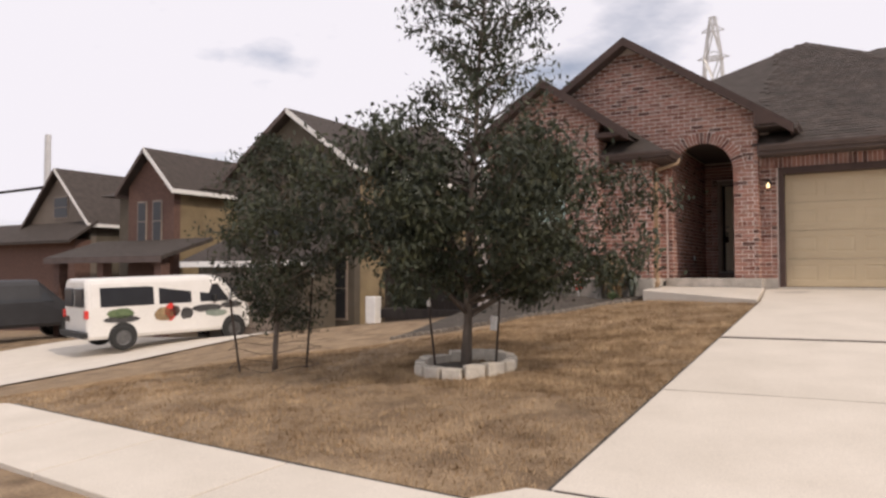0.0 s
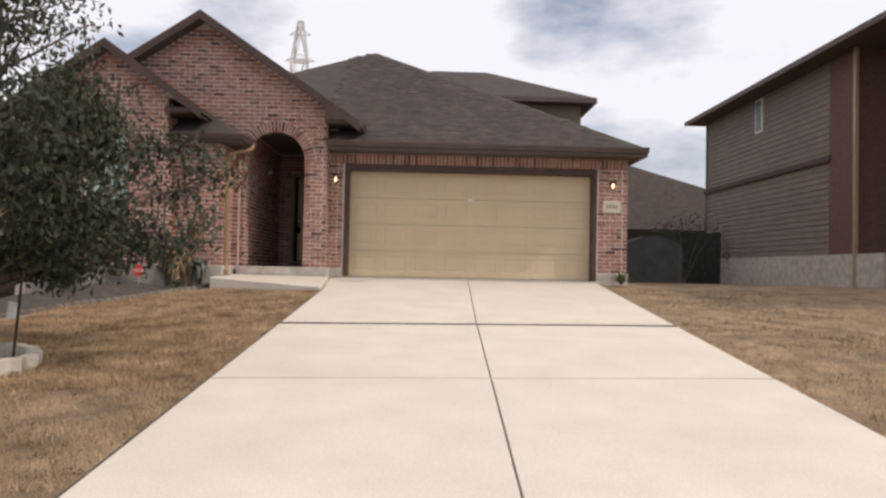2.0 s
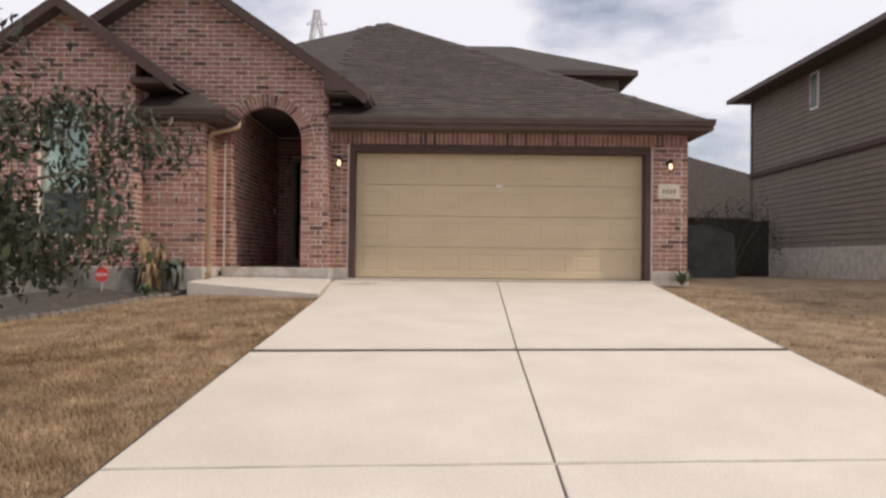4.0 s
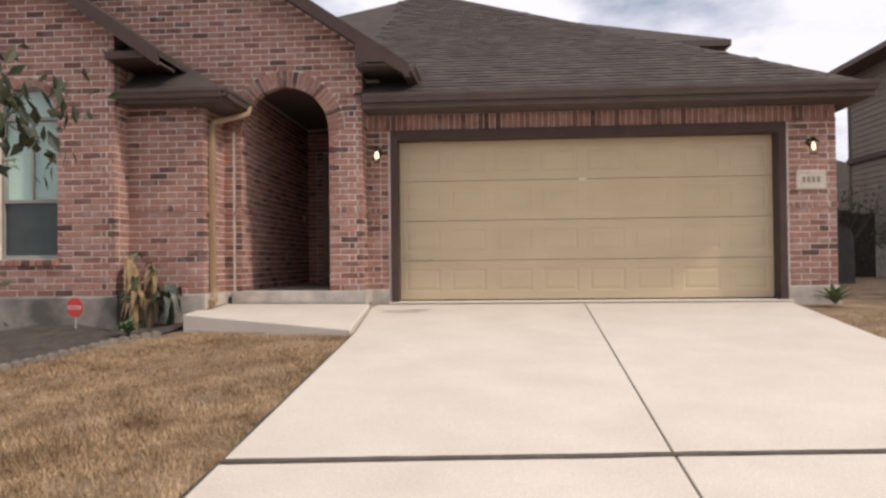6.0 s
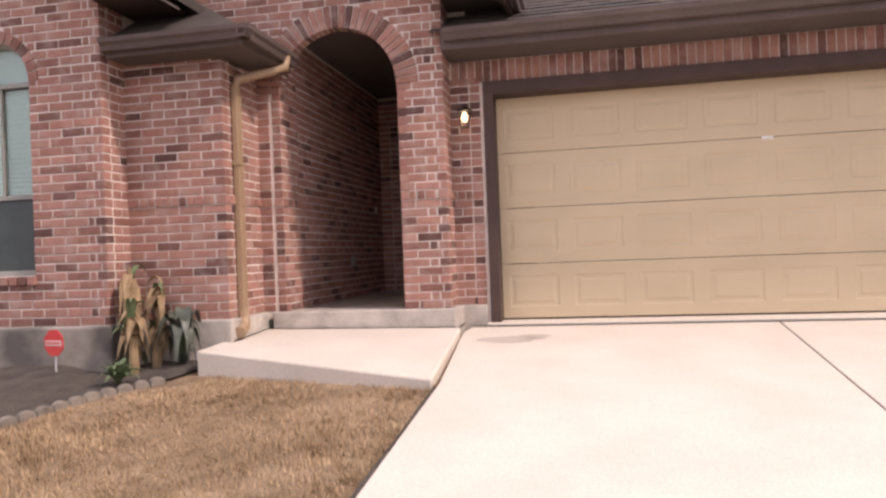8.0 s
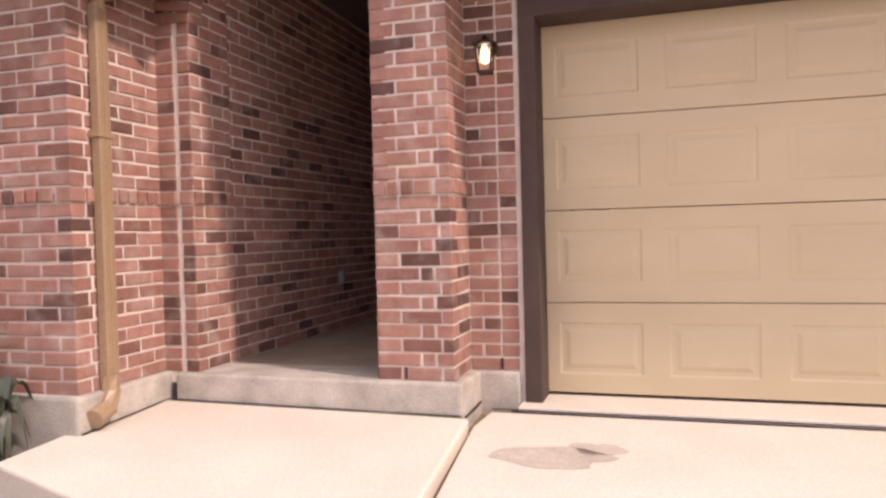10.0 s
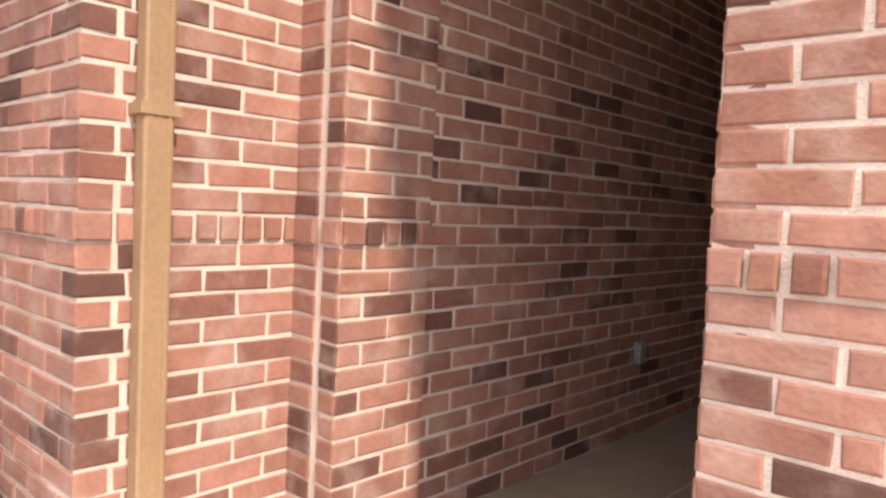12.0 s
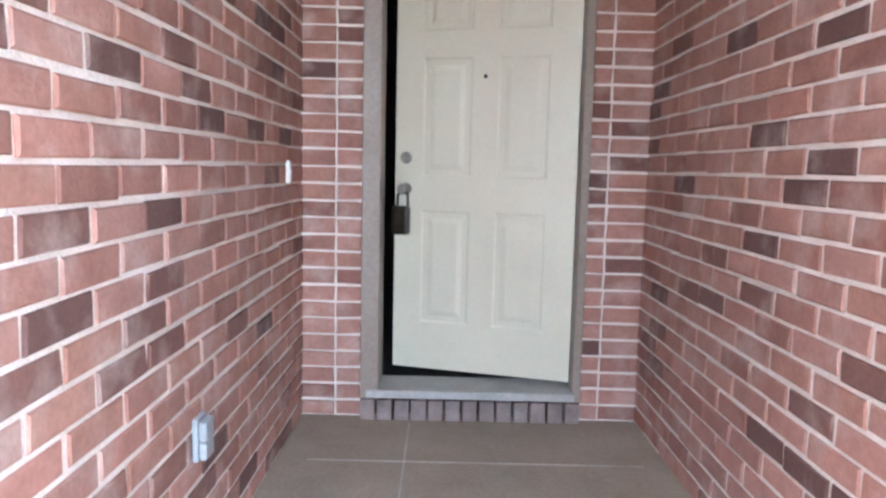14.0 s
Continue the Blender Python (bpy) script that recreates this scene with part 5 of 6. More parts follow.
def grass(name, n, x0, x1, y0, y1, hmax, seed, label, only=None):
    r = random.Random(seed)
    vs, fs = [], []
    while n > 0:
        x, y = r.uniform(x0, x1), r.uniform(y0, y1)
        n -= 1
        if not on_lawn(x, y):
            continue
        if only is None and noise.noise(Vector((x * 1.7, y * 1.7, 9))) < -0.25 and r.random() < 0.6:
            continue
        z = gz(x, y)
        for _ in range(4):
            a, h = r.uniform(0, 6.28), hmax * r.uniform(0.35, 1.0)
            w, l = r.uniform(0.002, 0.005), r.uniform(0.2, 1.1) * h
            bx, by = x + r.uniform(-0.03, 0.03), y + r.uniform(-0.03, 0.03)
            s = len(vs)
            vs += [(bx - w * math.sin(a), by + w * math.cos(a), z - 0.01), (bx + w * math.sin(a), by - w * math.cos(a), z - 0.01), (bx + l * math.cos(a), by + l * math.sin(a), z + h)]
            fs.append((s, s + 1, s + 2))
    me = bpy.data.meshes.new(name)
    me.from_pydata(vs, [], fs)
    me.materials.append(M_GRASS)
    tagged(new(name, me), label, "grass", kind="stuff")


grass("grass", 34000, -6.2, -2.6, -9.0, -1.7, 0.045, 1, "short dry straw-brown lawn grass")
grass("grass", 30000, -11, -2.7, -12.2, -5.0, 0.05, 2, "short dry straw-brown lawn grass")
grass("grass", 9000, 1.4, 6.5, -10.5, -1.0, 0.05, 3, "short dry straw-brown lawn grass")

# ---- the house to the east ----
NX, NY0, NY1, NZ, NB = 11.7, 7.4, 17.4, 7.05, 0.88
nb = thing("neighbour_house", "two-storey grey-tan sided house on a concrete footing", "house")
part("footing", boxed(NX - 0.05, 4.8, -0.6, 24, NY1 + 0.02, NB), M_FOOT, nb)
bm = boxed(NX + 0.03, NY0, NB, 24, NY1, NZ)
body = part("wall", bm, M_SIDING, nb)
for i in range(36):
    z = NB + 0.02 + i * 0.19
    if z > NZ - 0.1:
        break
    b = bmesh.new()
    poly(b, [(NX - 0.005, NY0 + 0.1, z), (NX + 0.02, NY0 + 0.1, z + 0.188), (NX + 0.035, NY0 + 0.1, z + 0.188), (NX + 0.035, NY0 + 0.1, z)], (0, NY1 - NY0 - 0.25, 0))
    part("siding_board", b, M_SIDING, body)
part("corner_trim", boxed(NX - 0.02, NY1 - 0.15, NB, NX + 0.05, NY1 + 0.02, NZ), M_SIDE2, nb)
part("belt_trim", boxed(NX - 0.1, NY0, 3.8, NX + 0.02, NY1, 3.98), M_TRIM, nb, "dark belt board")
part("brick_corner", boxed(NX - 0.03, 6.2, NB - 0.02, 14.2, NY0 + 0.1, NZ), M_BRICKFAR, nb, "dark brick corner pier")
part("downspout", boxed(NX - 0.08, 6.05, -0.1, NX + 0.02, 6.17, NZ), M_SPOUT, nb)
# unseen front part, roofed over, added to cast shade on the lawn
part("porch_back_and_unseen_front", boxed(13.2, -5.0, NB - 1.2, 24, 6.95, NZ), M_BRICKFAR, nb)
part("porch_post", boxed(12.6, 4.9, NB, 12.9, 5.2, 3.6), M_BRICKFAR, nb)
b = bmesh.new()
poly(b, [(NX - 0.8, NY1 + 0.5, NZ - 0.05), (NX - 0.8, -5.6, NZ - 0.05), (18.5, -5.6, NZ + 3.6), (18.5, NY1 + 0.5, NZ + 3.6)], (0, 0, 0.12))
part("roof", b, M_SHING, nb)
part("fascia", boxed(NX - 0.83, -5.62, NZ - 0.12, NX - 0.77, NY1 + 0.52, NZ + 0.06), M_FASCIA, nb)
part("soffit", boxed(NX - 0.77, -5.6, NZ - 0.1, NX + 1.8, NY1 + 0.5, NZ - 0.07), M_SOFFIT, nb)
wn1 = part("window", boxed(NX - 0.04, 12.0, 5.6, NX + 0.02, 12.55, 6.86), M_WHITE, nb, "narrow white-framed window")
part("pane", boxed(NX - 0.05, 12.06, 5.67, NX - 0.03, 12.49, 6.79), M_SCREEN, wn1)
part("vent_pipe", boxed(14.2, 10.0, NZ + 1.0, 14.3, 10.1, NZ + 1.9), M_STEEL, nb)
part("vent_pipe", boxed(14.2, 13.2, NZ + 1.0, 14.3, 13.3, NZ + 1.9), M_STEEL, nb)

# behind, between the houses
back = thing("rear_house", "single-storey house with a low brown roof behind the fence", "house")
part("wall", boxed(-2.0, 22, -1.2, 20.3, 32, 2.4), M_BRICKFAR, back)
b = bmesh.new()
vs = [b.verts.new(p) for p in ((-2.6, 21.4, 2.4), (21.0, 21.4, 2.4), (21.0, 32.6, 2.4), (-2.6, 32.6, 2.4), (4.0, 27, 7.1), (8.6, 27, 7.1))]
for f in ((0, 1, 5, 4), (1, 2, 5), (2, 3, 4, 5), (3, 0, 4), (3, 2, 1, 0)):
    b.faces.new([vs[i] for i in f])
part("roof", b, M_SHING, back)
fence = thing("fence", "dark weathered board fence between the houses", "fence")
for i in range(66):
    x = 3.2 + i * 0.145
    if x > NX - 0.2:
        break
    part("board", boxed(x, 15.5, -0.3, x + 0.138, 15.52, 1.95 + 0.02 * math.sin(i * 5.1)), M_FENCE, fence)
part("rail", boxed(3.2, 15.52, 0.2, NX - 0.1, 15.56, 0.29), M_FENCE, fence)
part("rail", boxed(3.2, 15.52, 1.5, NX - 0.1, 15.56, 1.59), M_FENCE, fence)
cov = thing("covered_grill", "rounded grey cover over a grill beside the fence", "grill", pose(6.2, 8.0, -0.1) @ Matrix.Scale(1.15, 4))
b = bmesh.new()
pts = [(-0.8, -0.35, 0), (-0.78, -0.35, 0.95)] + [(-0.75 + 1.5 * k / 8, -0.35, 1.05 + 0.22 * math.sin(math.pi * k / 8)) for k in range(9)] + [(0.78, -0.35, 0.95), (0.8, -0.35, 0)]
poly(b, pts, (0, 0.7, 0))
part("cover", b, M_COVER, cov)


def bush(x, y, z, rad, seed, label):
    r = random.Random(seed)
    t = thing("bush", label, "bush", pose(x, y, z))
    b = bmesh.new()
    for k in range(9):
        a = k * 0.7
        tube(b, [(0, 0, 0), (math.cos(a) * rad * 0.3, math.sin(a) * rad * 0.3, rad * 0.7), (math.cos(a) * rad * 0.7, math.sin(a) * rad * 0.7, rad * 1.3)], [0.02, 0.012, 0.004], 5)
    part("stems", b, M_BARK, t)
    b = bmesh.new()
    for k in range(34):
        a, q = r.uniform(0, 6.28), rad * math.sqrt(r.random()) * 0.85
        leaf_cloud(b, (math.cos(a) * q, math.sin(a) * q, r.uniform(0.25, 1.6) * rad), rad * 0.35, 90, r, 0.05)
    part("foliage", b, M_LEAF, t, kind="stuff")


bush(9.3, 13.4, -0.2, 1.5, 1, "dark shrub against the fence")
ubox = thing("utility_box", "grey-green metal utility box standing on the lawn", "utility box", pose(4.42, -7.4, gz(4.42, -7.4), 0, 0, 5))
part("cabinet", boxed(-0.2, -0.2, 0, 0.2, 0.2, 0.56, bevel=0.015), M_BOX, ubox)
part("lid", boxed(-0.225, -0.225, 0.56, 0.225, 0.225, 0.62, bevel=0.012), M_BOX, ubox)

# ---- lattice tower far behind ----
tower = thing("transmission_tower", "far pale steel lattice transmission tower", "tower", pose(-30, 150, -2))
b = bmesh.new()
lv = [(0, 5.2), (15, 4.0), (27, 3.0), (38, 2.2), (49, 1.7), (58, 0.6)]
for (z0, w0), (z1, w1) in zip(lv, lv[1:]):
    c0 = [(-w0, -w0, z0), (w0, -w0, z0), (w0, w0, z0), (-w0, w0, z0)]
    c1 = [(-w1, -w1, z1), (w1, -w1, z1), (w1, w1, z1), (-w1, w1, z1)]
    for i in range(4):
        j = (i + 1) % 4
        for p, q in ((c0[i], c1[i]), (c0[i], c1[j]), (c0[j], c1[i]), (c1[i], c1[j])):
            tube(b, [p, q], [0.17, 0.17], 4)
part("lattice", b, M_STEEL, tower)
for z, w in ((42, 4.0), (49, 3.4), (55, 2.4)):
    b = bmesh.new()
    for s in (-1, 1):
        tube(b, [(0, 0, z), (s * w, 0, z)], [0.2, 0.1], 4)
        tube(b, [(0, 0, z + 1.6), (s * w, 0, z)], [0.12, 0.1], 4)
    part("cross_arm", b, M_STEEL, tower)


# ---- houses to the west ----
def gable_house(name, label, x0, x1, y0, y1, zb, ze, apex, m_wall, m_side, roofs_over=0.35, windows=()):
    """A gabled house: front and side walls, pitched roof with pale rakes, windows with frame and pane."""
    t = thing(name, label, "house")
    xm = (x0 + x1) / 2
    b = bmesh.new()
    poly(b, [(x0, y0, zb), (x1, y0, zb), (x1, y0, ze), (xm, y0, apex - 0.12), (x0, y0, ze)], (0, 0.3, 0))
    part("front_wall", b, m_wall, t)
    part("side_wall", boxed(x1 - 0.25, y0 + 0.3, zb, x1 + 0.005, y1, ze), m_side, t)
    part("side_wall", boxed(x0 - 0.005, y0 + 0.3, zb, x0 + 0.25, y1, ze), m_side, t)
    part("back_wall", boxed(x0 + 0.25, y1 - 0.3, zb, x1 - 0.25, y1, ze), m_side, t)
    sl = (apex - ze) / ((x1 - x0) / 2)
    for s, xe in ((-1, x0), (1, x1)):
        o = roofs_over
        b = bmesh.new()
        poly(b, [(xm, y0 - o, apex), (xe + s * o, y0 - o, ze - sl * o), (xe + s * o, y1 + o, ze - sl * o), (xm, y1 + o, apex)], (0, 0, 0.1))
        part("roof", b, M_SHING, t)
        b = bmesh.new()
        poly(b, [(xm, y0 - o - 0.03, apex - 0.08), (xe + s * o, y0 - o - 0.03, ze - sl * o - 0.08), (xe + s * o, y0 - o - 0.03, ze - sl * o + 0.1), (xm, y0 - o - 0.03, apex + 0.1)], (0, 0.04, 0))
        part("rake_board", b, M_WHITE if s > 0 else M_FASCIA, t)
        part("gutter", boxed(xe + s * o - 0.05, y0 - o, ze - sl * o - 0.06, xe + s * o + 0.05, y1 + o, ze - sl * o + 0.1), M_WHITE if s > 0 else M_FASCIA, t)
    for wx, wz, ww, wh in windows:
        w = part("window", boxed(wx, y0 - 0.04, wz, wx + ww, y0 + 0.02, wz + wh), M_FRAME, t)
        part("pane", boxed(wx + 0.06, y0 - 0.055, wz + 0.06, wx + ww - 0.06, y0 - 0.035, wz + wh / 2 - 0.02), M_AUTOGLASS, w)
        part("pane", boxed(wx + 0.06, y0 - 0.055, wz + wh / 2 + 0.02, wx + ww - 0.06, y0 - 0.035, wz + wh - 0.06), M_AUTOGLASS, w)
    return t


# front dark, sides lighter: shade and sun put in the wall colours
ha = gable_house("house", "two-storey tan house with a brown gable roof and pale gutters", -20.0, -14.9, 2.8, 13, -1.9, 3.75, 5.6, M_SIDE2, M_SUNSIDE,
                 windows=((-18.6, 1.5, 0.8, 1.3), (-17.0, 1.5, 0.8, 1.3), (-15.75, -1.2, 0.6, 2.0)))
b = bmesh.new()
vs = [b.verts.new(p) for p in ((-20.4, 5.5, 3.9), (-14.6, 5.5, 3.9), (-14.6, 13, 3.9), (-20.4, 13, 3.9), (-17.0, 9.2, 6.2), (-16.0, 9.2, 6.2))]
for f in ((0, 1, 5, 4), (1, 2, 5), (2, 3, 4, 5), (3, 0, 4), (3, 2, 1, 0)):
    b.faces.new([vs[i] for i in f])
part("rear_roof", b, M_SHING, ha)
b = bmesh.new()
poly(b, [(-20.6, 0.9, 0.55), (-15.1, 0.9, 0.55), (-15.1, 2.85, 1.35), (-20.6, 2.85, 1.35)], (0, 0, 0.14))
part("garage_roof", b, M_SHING, ha)
part("garage_fascia", boxed(-20.6, 0.86, 0.48, -15.05, 0.92, 0.66), M_WHITE, ha)
part("garage_wall", boxed(-20.2, 1.3, -1.9, -15.6, 2.75, 0.7), M_SIDE2, ha)
# darker paint stands in for shade under the garage roof
part("garage_door", boxed(-19.6, 1.26, -1.8, -16.6, 1.31, 0.3), M_FRAME, ha)
hb = gable_house("house", "two-storey brick house with a projecting gable and porch", -25.6, -22.9, 3.2, 13, -2.4, 3.7, 5.05, M_BRICKFAR, M_SUNSIDE,
                 windows=((-25.0, 1.5, 0.55, 1.6), (-24.1, 1.5, 0.55, 1.6)))
b = bmesh.new()
poly(b, [(-27.6, 1.0, 0.75), (-20.8, 1.0, 0.75), (-20.8, 3.25, 1.45), (-27.6, 3.25, 1.45)], (0, 0, 0.14))
part("porch_roof", b, M_SHING, hb)
part("porch_fascia", boxed(-27.6, 0.95, 0.66, -20.8, 1.02, 0.88), M_FASCIA, hb)
for x in (-27.3, -24.6, -21.4):
    part("porch_post", boxed(x, 1.2, -2.4, x + 0.35, 1.55, 0.8), M_BRICKFAR, hb)
part("main_wall", boxed(-28.0, 4.5, -2.4, -25.6, 13, 3.5), M_SIDE2, hb)
b = bmesh.new()
vs = [b.verts.new(p) for p in ((-29, 4.2, 3.6), (-22.6, 4.2, 3.6), (-22.6, 13.4, 3.6), (-29, 13.4, 3.6), (-27, 8.8, 5.2), (-23.2, 8.8, 5.2))]
for f in ((0, 1, 5, 4), (1, 2, 5), (2, 3, 4, 5), (3, 0, 4), (3, 2, 1, 0)):
    b.faces.new([vs[i] for i in f])
part("rear_roof", b, M_SHING, hb)
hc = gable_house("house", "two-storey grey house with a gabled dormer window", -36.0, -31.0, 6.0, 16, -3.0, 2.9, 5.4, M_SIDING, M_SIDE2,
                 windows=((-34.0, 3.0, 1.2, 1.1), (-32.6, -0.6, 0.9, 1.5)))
b = bmesh.new()
poly(b, [(-40, 4.6, 1.7), (-30.5, 4.6, 1.7), (-30.5, 6.05, 2.7), (-40, 6.05, 2.7)], (0, 0, 0.14))
part("lower_roof", b, M_SHING, hc)
part("lower_wall", boxed(-39.5, 5.2, -3, -31, 6.0, 1.9), M_BRICKFAR, hc)
b = bmesh.new()
vs = [b.verts.new(p) for p in ((-36.3, 8, 3.0), (-29.3, 8, 3.0), (-29.3, 16, 3.0), (-36.3, 16, 3.0), (-33, 11, 5.5), (-30.5, 11, 5.5))]
for f in ((0, 1, 5, 4), (1, 2, 5), (2, 3, 4, 5), (3, 0, 4), (3, 2, 1, 0)):
    b.faces.new([vs[i] for i in f])
part("rear_roof", b, M_SHING, hc)
part("rear_wall", boxed(-31.0, 8.5, -3, -29.6, 16, 3.1), M_SIDE2, hc)

hb.location.x -= 0.9
hc.location.x -= 2.2

# neighbour's drive
bm = bmesh.new()
cols_n, rows_n = 14, 12
gv = [[None] * (cols_n + 1) for _ in range(rows_n + 1)]
for j in range(rows_n + 1):
    y = 0.9 - 10.5 * j / rows_n
    for i in range(cols_n + 1):
        x = -24.5 + 9.0 * i / cols_n + 0.05 * (y - 0.9)
        gv[j][i] = bm.verts.new((x, y, gz(x, y) + 0.035))
for j in range(rows_n):
    for i in range(cols_n):
        bm.faces.new((gv[j][i], gv[j + 1][i], gv[j + 1][i + 1], gv[j][i + 1]))
structure("driveway_west", bm, M_CONC, "pale concrete driveway of the next house")

# ---- van ----


def wheel(parent, x, y, z, r, w):
    lathe(b := bmesh.new(), [(r * 0.6, -w / 2), (r * 0.93, -w / 2), (r, -w / 2 + 0.03), (r, w / 2 - 0.03), (r * 0.93, w / 2), (r * 0.6, w / 2)], 24, "x", (x, y, z))
    t = part("wheel", b, M_TYRE, parent, "black tyre")
    lathe(b := bmesh.new(), [(0.02, -w / 2 - 0.004), (r * 0.35, -w / 2 - 0.012), (r * 0.5, -w / 2 - 0.004), (r * 0.62, -w / 2 - 0.014), (r * 0.62, w / 2 + 0.014), (r * 0.5, w / 2 + 0.004), (r * 0.35, w / 2 + 0.012), (0.02, w / 2 + 0.004)], 20, "x", (x, y, z))
    part("rim", b, M_RIM, t, "steel rim")


def loft(b, sections):
    """Skin a row of closed outlines, one for each station."""
    rings = [[b.verts.new(p) for p in s] for s in sections]
    n = len(rings[0])
    for a, c in zip(rings, rings[1:]):
        for k in range(n):
            b.faces.new((a[k], a[(k + 1) % n], c[(k + 1) % n], c[k]))
    b.faces.new(rings[0][::-1])
    b.faces.new(rings[-1])
    bmesh.ops.recalc_face_normals(b, faces=b.faces)
    return b


def van_outline(y, zt, half, tuck, zb=0.32):
    zm = zb + (zt - zb) * 0.52
    r = [(half - 0.04, zb), (half, zb + 0.1), (half, zm), (half - tuck * 0.6, zt - 0.16), (half - tuck, zt - 0.04), (half - tuck - 0.12, zt)]
    return [(x, y, z) for x, z in r] + [(-x, y, z) for x, z in r[::-1]]


VG = gz(-19.35, -0.6) + 0.04
van = thing("van", "white passenger van with dark windows parked on the next driveway", "van", pose(-19.35, -0.6, VG, 1.5, 0, -16))
b = bmesh.new()
loft(b, [van_outline(-2.55, 1.92, 0.93, 0.13), van_outline(-2.45, 1.98, 0.98, 0.12), van_outline(0.9, 2.0, 0.99, 0.12), van_outline(1.35, 1.93, 0.98, 0.13),
         van_outline(1.95, 1.18, 0.96, 0.06), van_outline(2.5, 1.02, 0.92, 0.05), van_outline(2.62, 0.9, 0.86, 0.05, 0.4)])
bmesh.ops.bevel(b, geom=[e for e in b.edges if e.calc_face_angle(0) > 0.5], offset=0.03, segments=2, affect="EDGES")
body = part("body", b, M_BODY, van)
for y0, y1 in ((-2.2, -0.75), (-0.6, 0.35), (0.62, 1.2)):
    for s in (-1, 1):
        b = bmesh.new()
        x = s * 0.995
        top_in = 0.07
        cut = 0.35 if y0 > 0.5 else 0
        poly(b, [(x, y0, 1.2), (x, y1 + cut, 1.2), (x - s * top_in, y1, 1.72), (x - s * top_in, y0, 1.72)], (-s * 0.03, 0, 0))
        part("window", b, M_AUTOGLASS, van, "dark tinted window")
for s in (-1, 1):
    part("rear_window", boxed(s * 0.43 - 0.34, -2.6, 1.2, s * 0.43 + 0.34, -2.54, 1.72, bevel=0.03), M_AUTOGLASS, van, "dark rear window")
    part("tail_light", boxed(s * 0.9 - 0.06, -2.6, 0.9, s * 0.9 + 0.07, -2.5, 1.12, bevel=0.015), M_RED, van, "red tail light")
    part("mirror", boxed(s * 1.05 - 0.08, 1.0, 1.18, s * 1.05 + 0.08, 1.1, 1.4, bevel=0.03), M_TYRE, van)
    part("headlight", boxed(s * 0.7 - 0.14, 2.55, 0.72, s * 0.7 + 0.14, 2.66, 0.9, bevel=0.02), M_GLASS, van)
    part("door_handle", boxed(s * 0.99 - 0.02, 0.42, 1.02, s * 0.99 + 0.02, 0.56, 1.06), M_TYRE, van)
    # coloured scene painted along the side
    for k, (yy, zz, ll, hh, mm) in enumerate((((-2.15, 0.74, 1.0, 0.2, M_COVER), (-2.05, 0.86, 0.75, 0.28, M_AGAVE), (-0.75, 0.7, 0.55, 0.4, M_DRY), (-0.45, 0.72, 0.32, 0.5, M_RED), (-0.3, 0.84, 0.3, 0.3, M_TRIM), (0.0, 0.72, 0.4, 0.34, M_COVER), (0.35, 0.9, 0.95, 0.22, M_COVER), (0.75, 0.74, 0.7, 0.22, M_BOX), (1.25, 0.98, 0.7, 0.2, M_COVER)))):
        b = bmesh.new()
        q = 12
        poly(b, [(s * 0.9935, yy + ll / 2 + ll / 2 * math.cos(2 * math.pi * i / q) * (1 + 0.25 * noise.noise(Vector((i * 1.3, k, 0)))), zz + hh / 2 + hh / 2 * math.sin(2 * math.pi * i / q) * (1 + 0.4 * noise.noise(Vector((k, i * 1.3, 5))))) for i in range(q)], (s * 0.004, 0, 0))
        part("painted_patch", b, mm, van)
part("windscreen", poly(bmesh.new(), [(-0.8, 1.45, 1.82), (0.8, 1.45, 1.82), (0.86, 1.93, 1.22), (-0.86, 1.93, 1.22)], (0, 0.03, 0.03)), M_AUTOGLASS, van)
part("rear_bumper", boxed(-0.96, -2.7, 0.38, 0.96, -2.52, 0.54, bevel=0.03), M_TYRE, van)
part("front_bumper", boxed(-0.94, 2.5, 0.36, 0.94, 2.74, 0.56, bevel=0.04), M_COVER, van)
part("number_plate", boxed(-0.78, -2.585, 0.78, -0.48, -2.57, 0.93), M_TRIM, van)
for s in (-1, 1):
    for y in (-1.62, 1.68):
        lathe(b := bmesh.new(), [(0.385, -0.03), (0.385, 0.03)], 24, "x", (s * 0.963, y, 0.37))
        part("wheel_arch", b, M_TYRE, van)
        wheel(van, s * 0.9, y, 0.33, 0.33, 0.24)

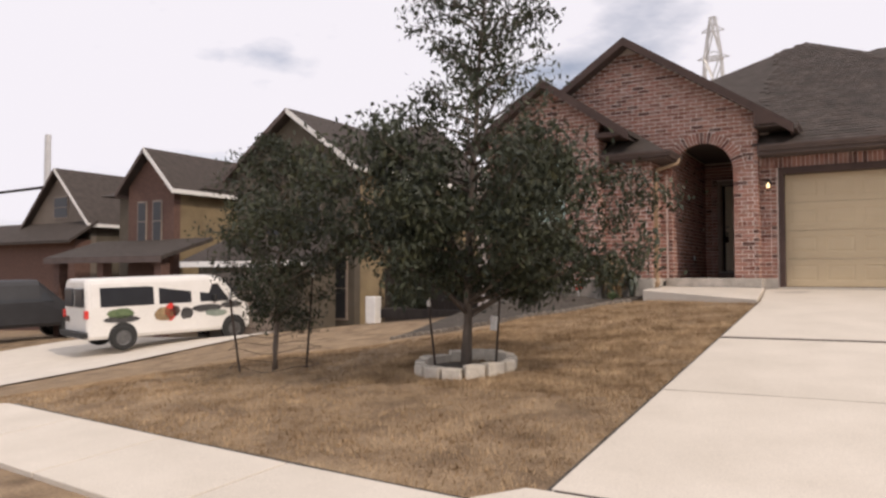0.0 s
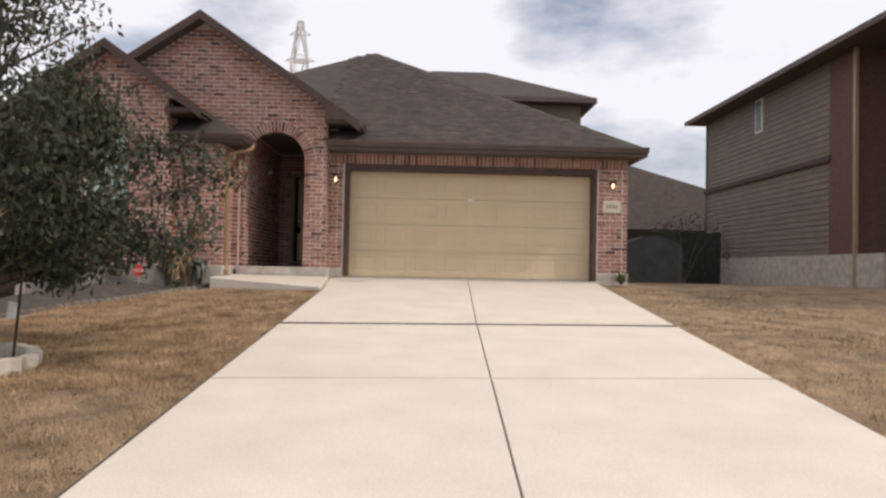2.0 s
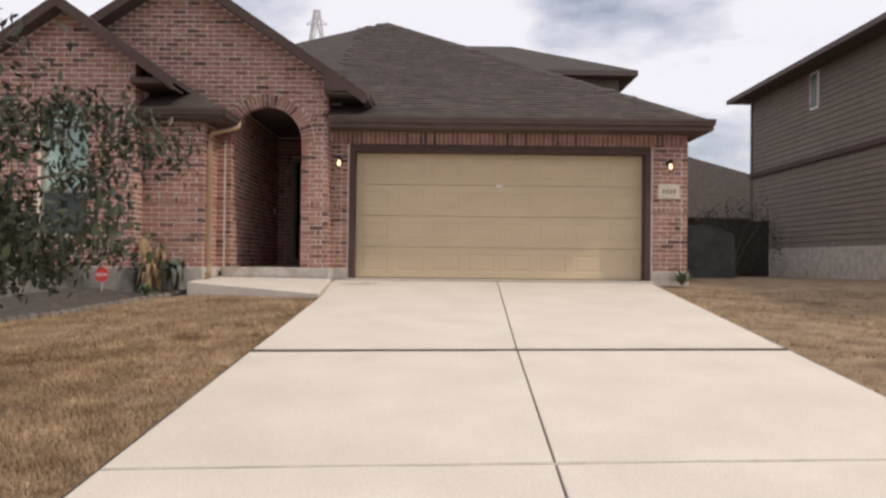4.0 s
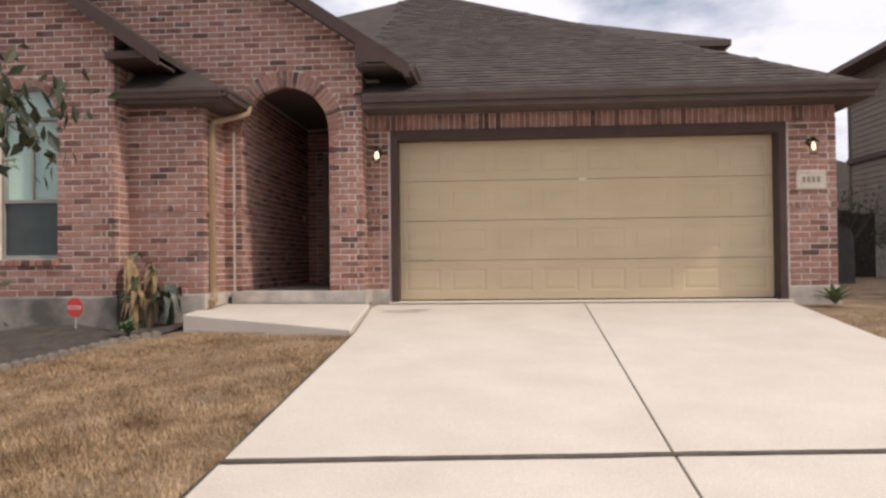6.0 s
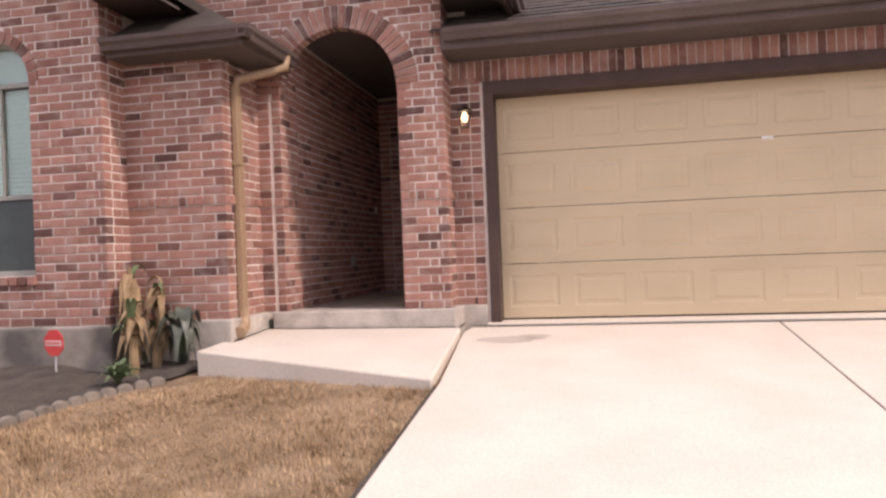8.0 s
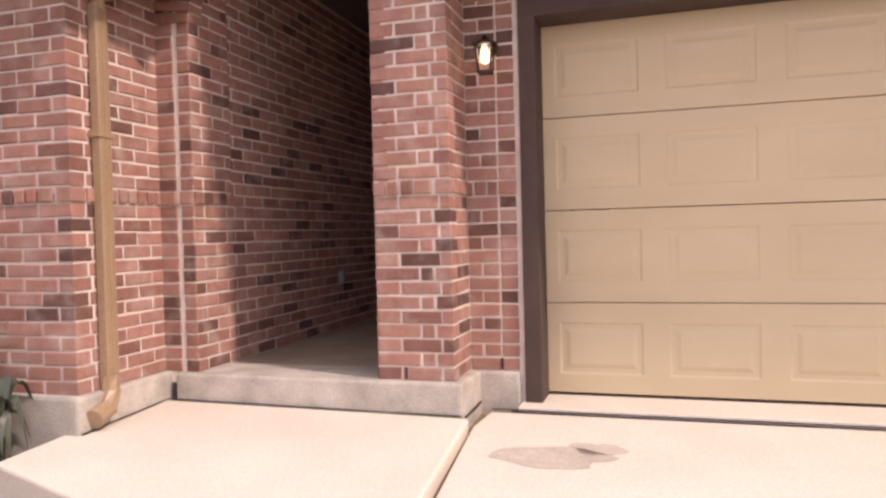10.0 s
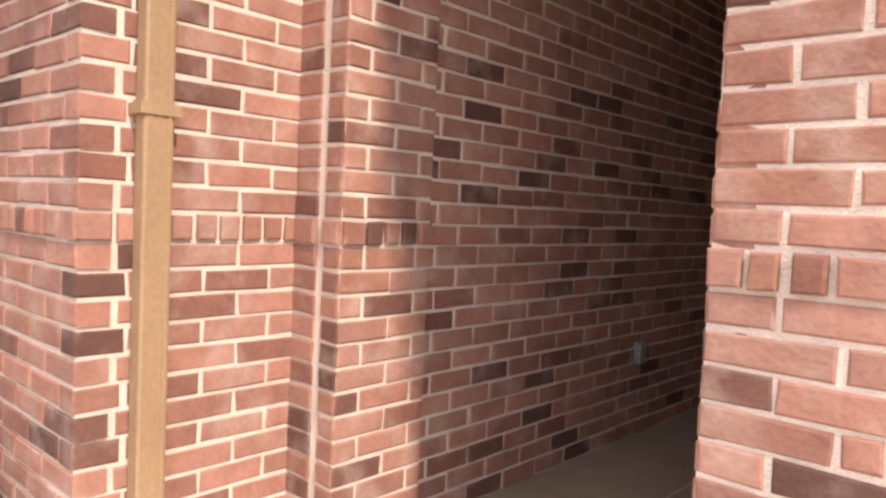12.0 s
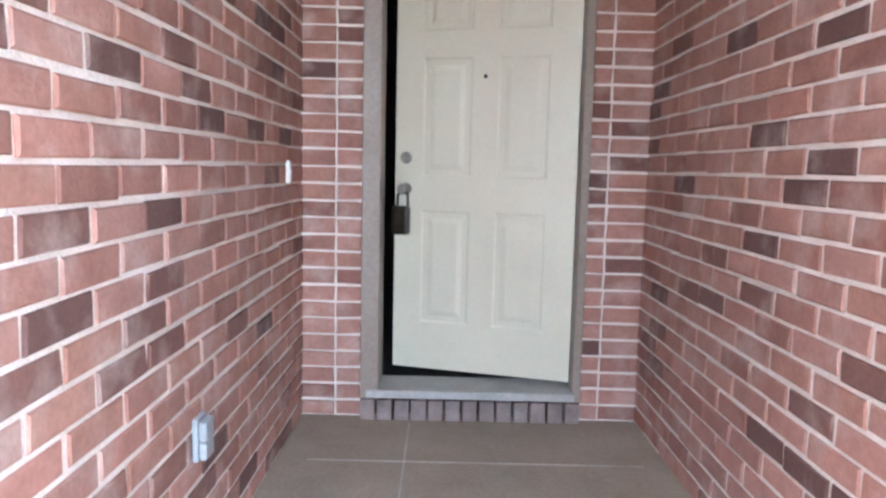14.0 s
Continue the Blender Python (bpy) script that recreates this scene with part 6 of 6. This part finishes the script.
TG = gz(-28.0, -1.0) + 0.02
truck = thing("pickup_truck", "dark pickup truck parked beyond the van", "truck", pose(-28.0, -1.0, TG, 1, 0, -12) @ Matrix.Scale(1.2, 4))
b = bmesh.new()
loft(b, [van_outline(-2.7, 1.15, 0.95, 0.03, 0.45), van_outline(-0.6, 1.18, 0.97, 0.03, 0.45), van_outline(-0.5, 1.85, 0.96, 0.2, 0.45), van_outline(0.9, 1.85, 0.96, 0.2, 0.45), van_outline(1.6, 1.2, 0.95, 0.05, 0.45), van_outline(2.8, 1.08, 0.92, 0.05, 0.45)])
part("body", b, M_DARKCAR, truck)
for s in (-1, 1):
    part("window", poly(bmesh.new(), [(s * 0.96, -0.35, 1.2), (s * 0.96, 1.3, 1.2), (s * 0.8, 0.8, 1.75), (s * 0.8, -0.35, 1.75)], (-s * 0.02, 0, 0)), M_AUTOGLASS, truck)
    part("tail_light", boxed(s * 0.85 - 0.06, -2.73, 0.8, s * 0.85 + 0.06, -2.66, 1.1), M_RED, truck)
    for y in (-1.75, 1.85):
        wheel(truck, s * 0.85, y, 0.38, 0.38, 0.26)
part("rear_window", boxed(-0.65, -0.6, 1.25, 0.65, -0.53, 1.7), M_AUTOGLASS, truck)

pole = thing("utility_pole", "tall pale wooden utility pole with thick cables", "utility pole", pose(-47, 12, -4))
part("shaft", tube(bmesh.new(), [(0, 0, 0), (0, 0, 13.3)], [0.26, 0.2], 10), M_STEEL, pole)
part("cable", tube(bmesh.new(), [(-30, 3, 10.3), (0, 0, 9.9), (12, 3, 10.3)], [0.1, 0.1, 0.1], 6), M_TYRE, pole)

# things by the next house
post = thing("bollard_post", "short white painted post beside the next house", "post", pose(-13.0, 1.2, gz(-13.0, 1.2)))
part("post", boxed(-0.16, -0.16, 0, 0.16, 0.16, 0.75, bevel=0.02), M_WHITE, post)
bush(-12.3, 2.0, gz(-12.3, 2.0), 0.55, 3, "dry reddish shrub beside the next house")
planter = thing("timber_planter", "low timber bed edging beside the next house", "planter", pose(-10.9, 0.4, gz(-10.9, 0.4)))
part("board", boxed(-1.2, -0.05, 0, 1.2, 0.05, 0.25, bevel=0.01), M_FENCE, planter)
part("board", boxed(-1.25, -0.05, 0, -1.15, 1.2, 0.24, bevel=0.01), M_FENCE, planter)
side_fence = thing("fence", "grey board fence between the two houses", "fence")
for i in range(40):
    x = -14.6 + i * 0.15
    if x > -9.6:
        break
    part("board", boxed(x, 4.0, gz(x, 4.0) - 0.1, x + 0.142, 4.02, gz(x, 4.0) + 1.75), M_FENCE, side_fence)
far = young_tree(-32, 26, 9.5, ((3, 2.0), (5, 3.4), (7.5, 2.6), (9.5, 0.8)), 31, 5000, (0.3, 0), "leafy tree behind the houses", 0.14, 99, 0.2, 30)
lay_all()
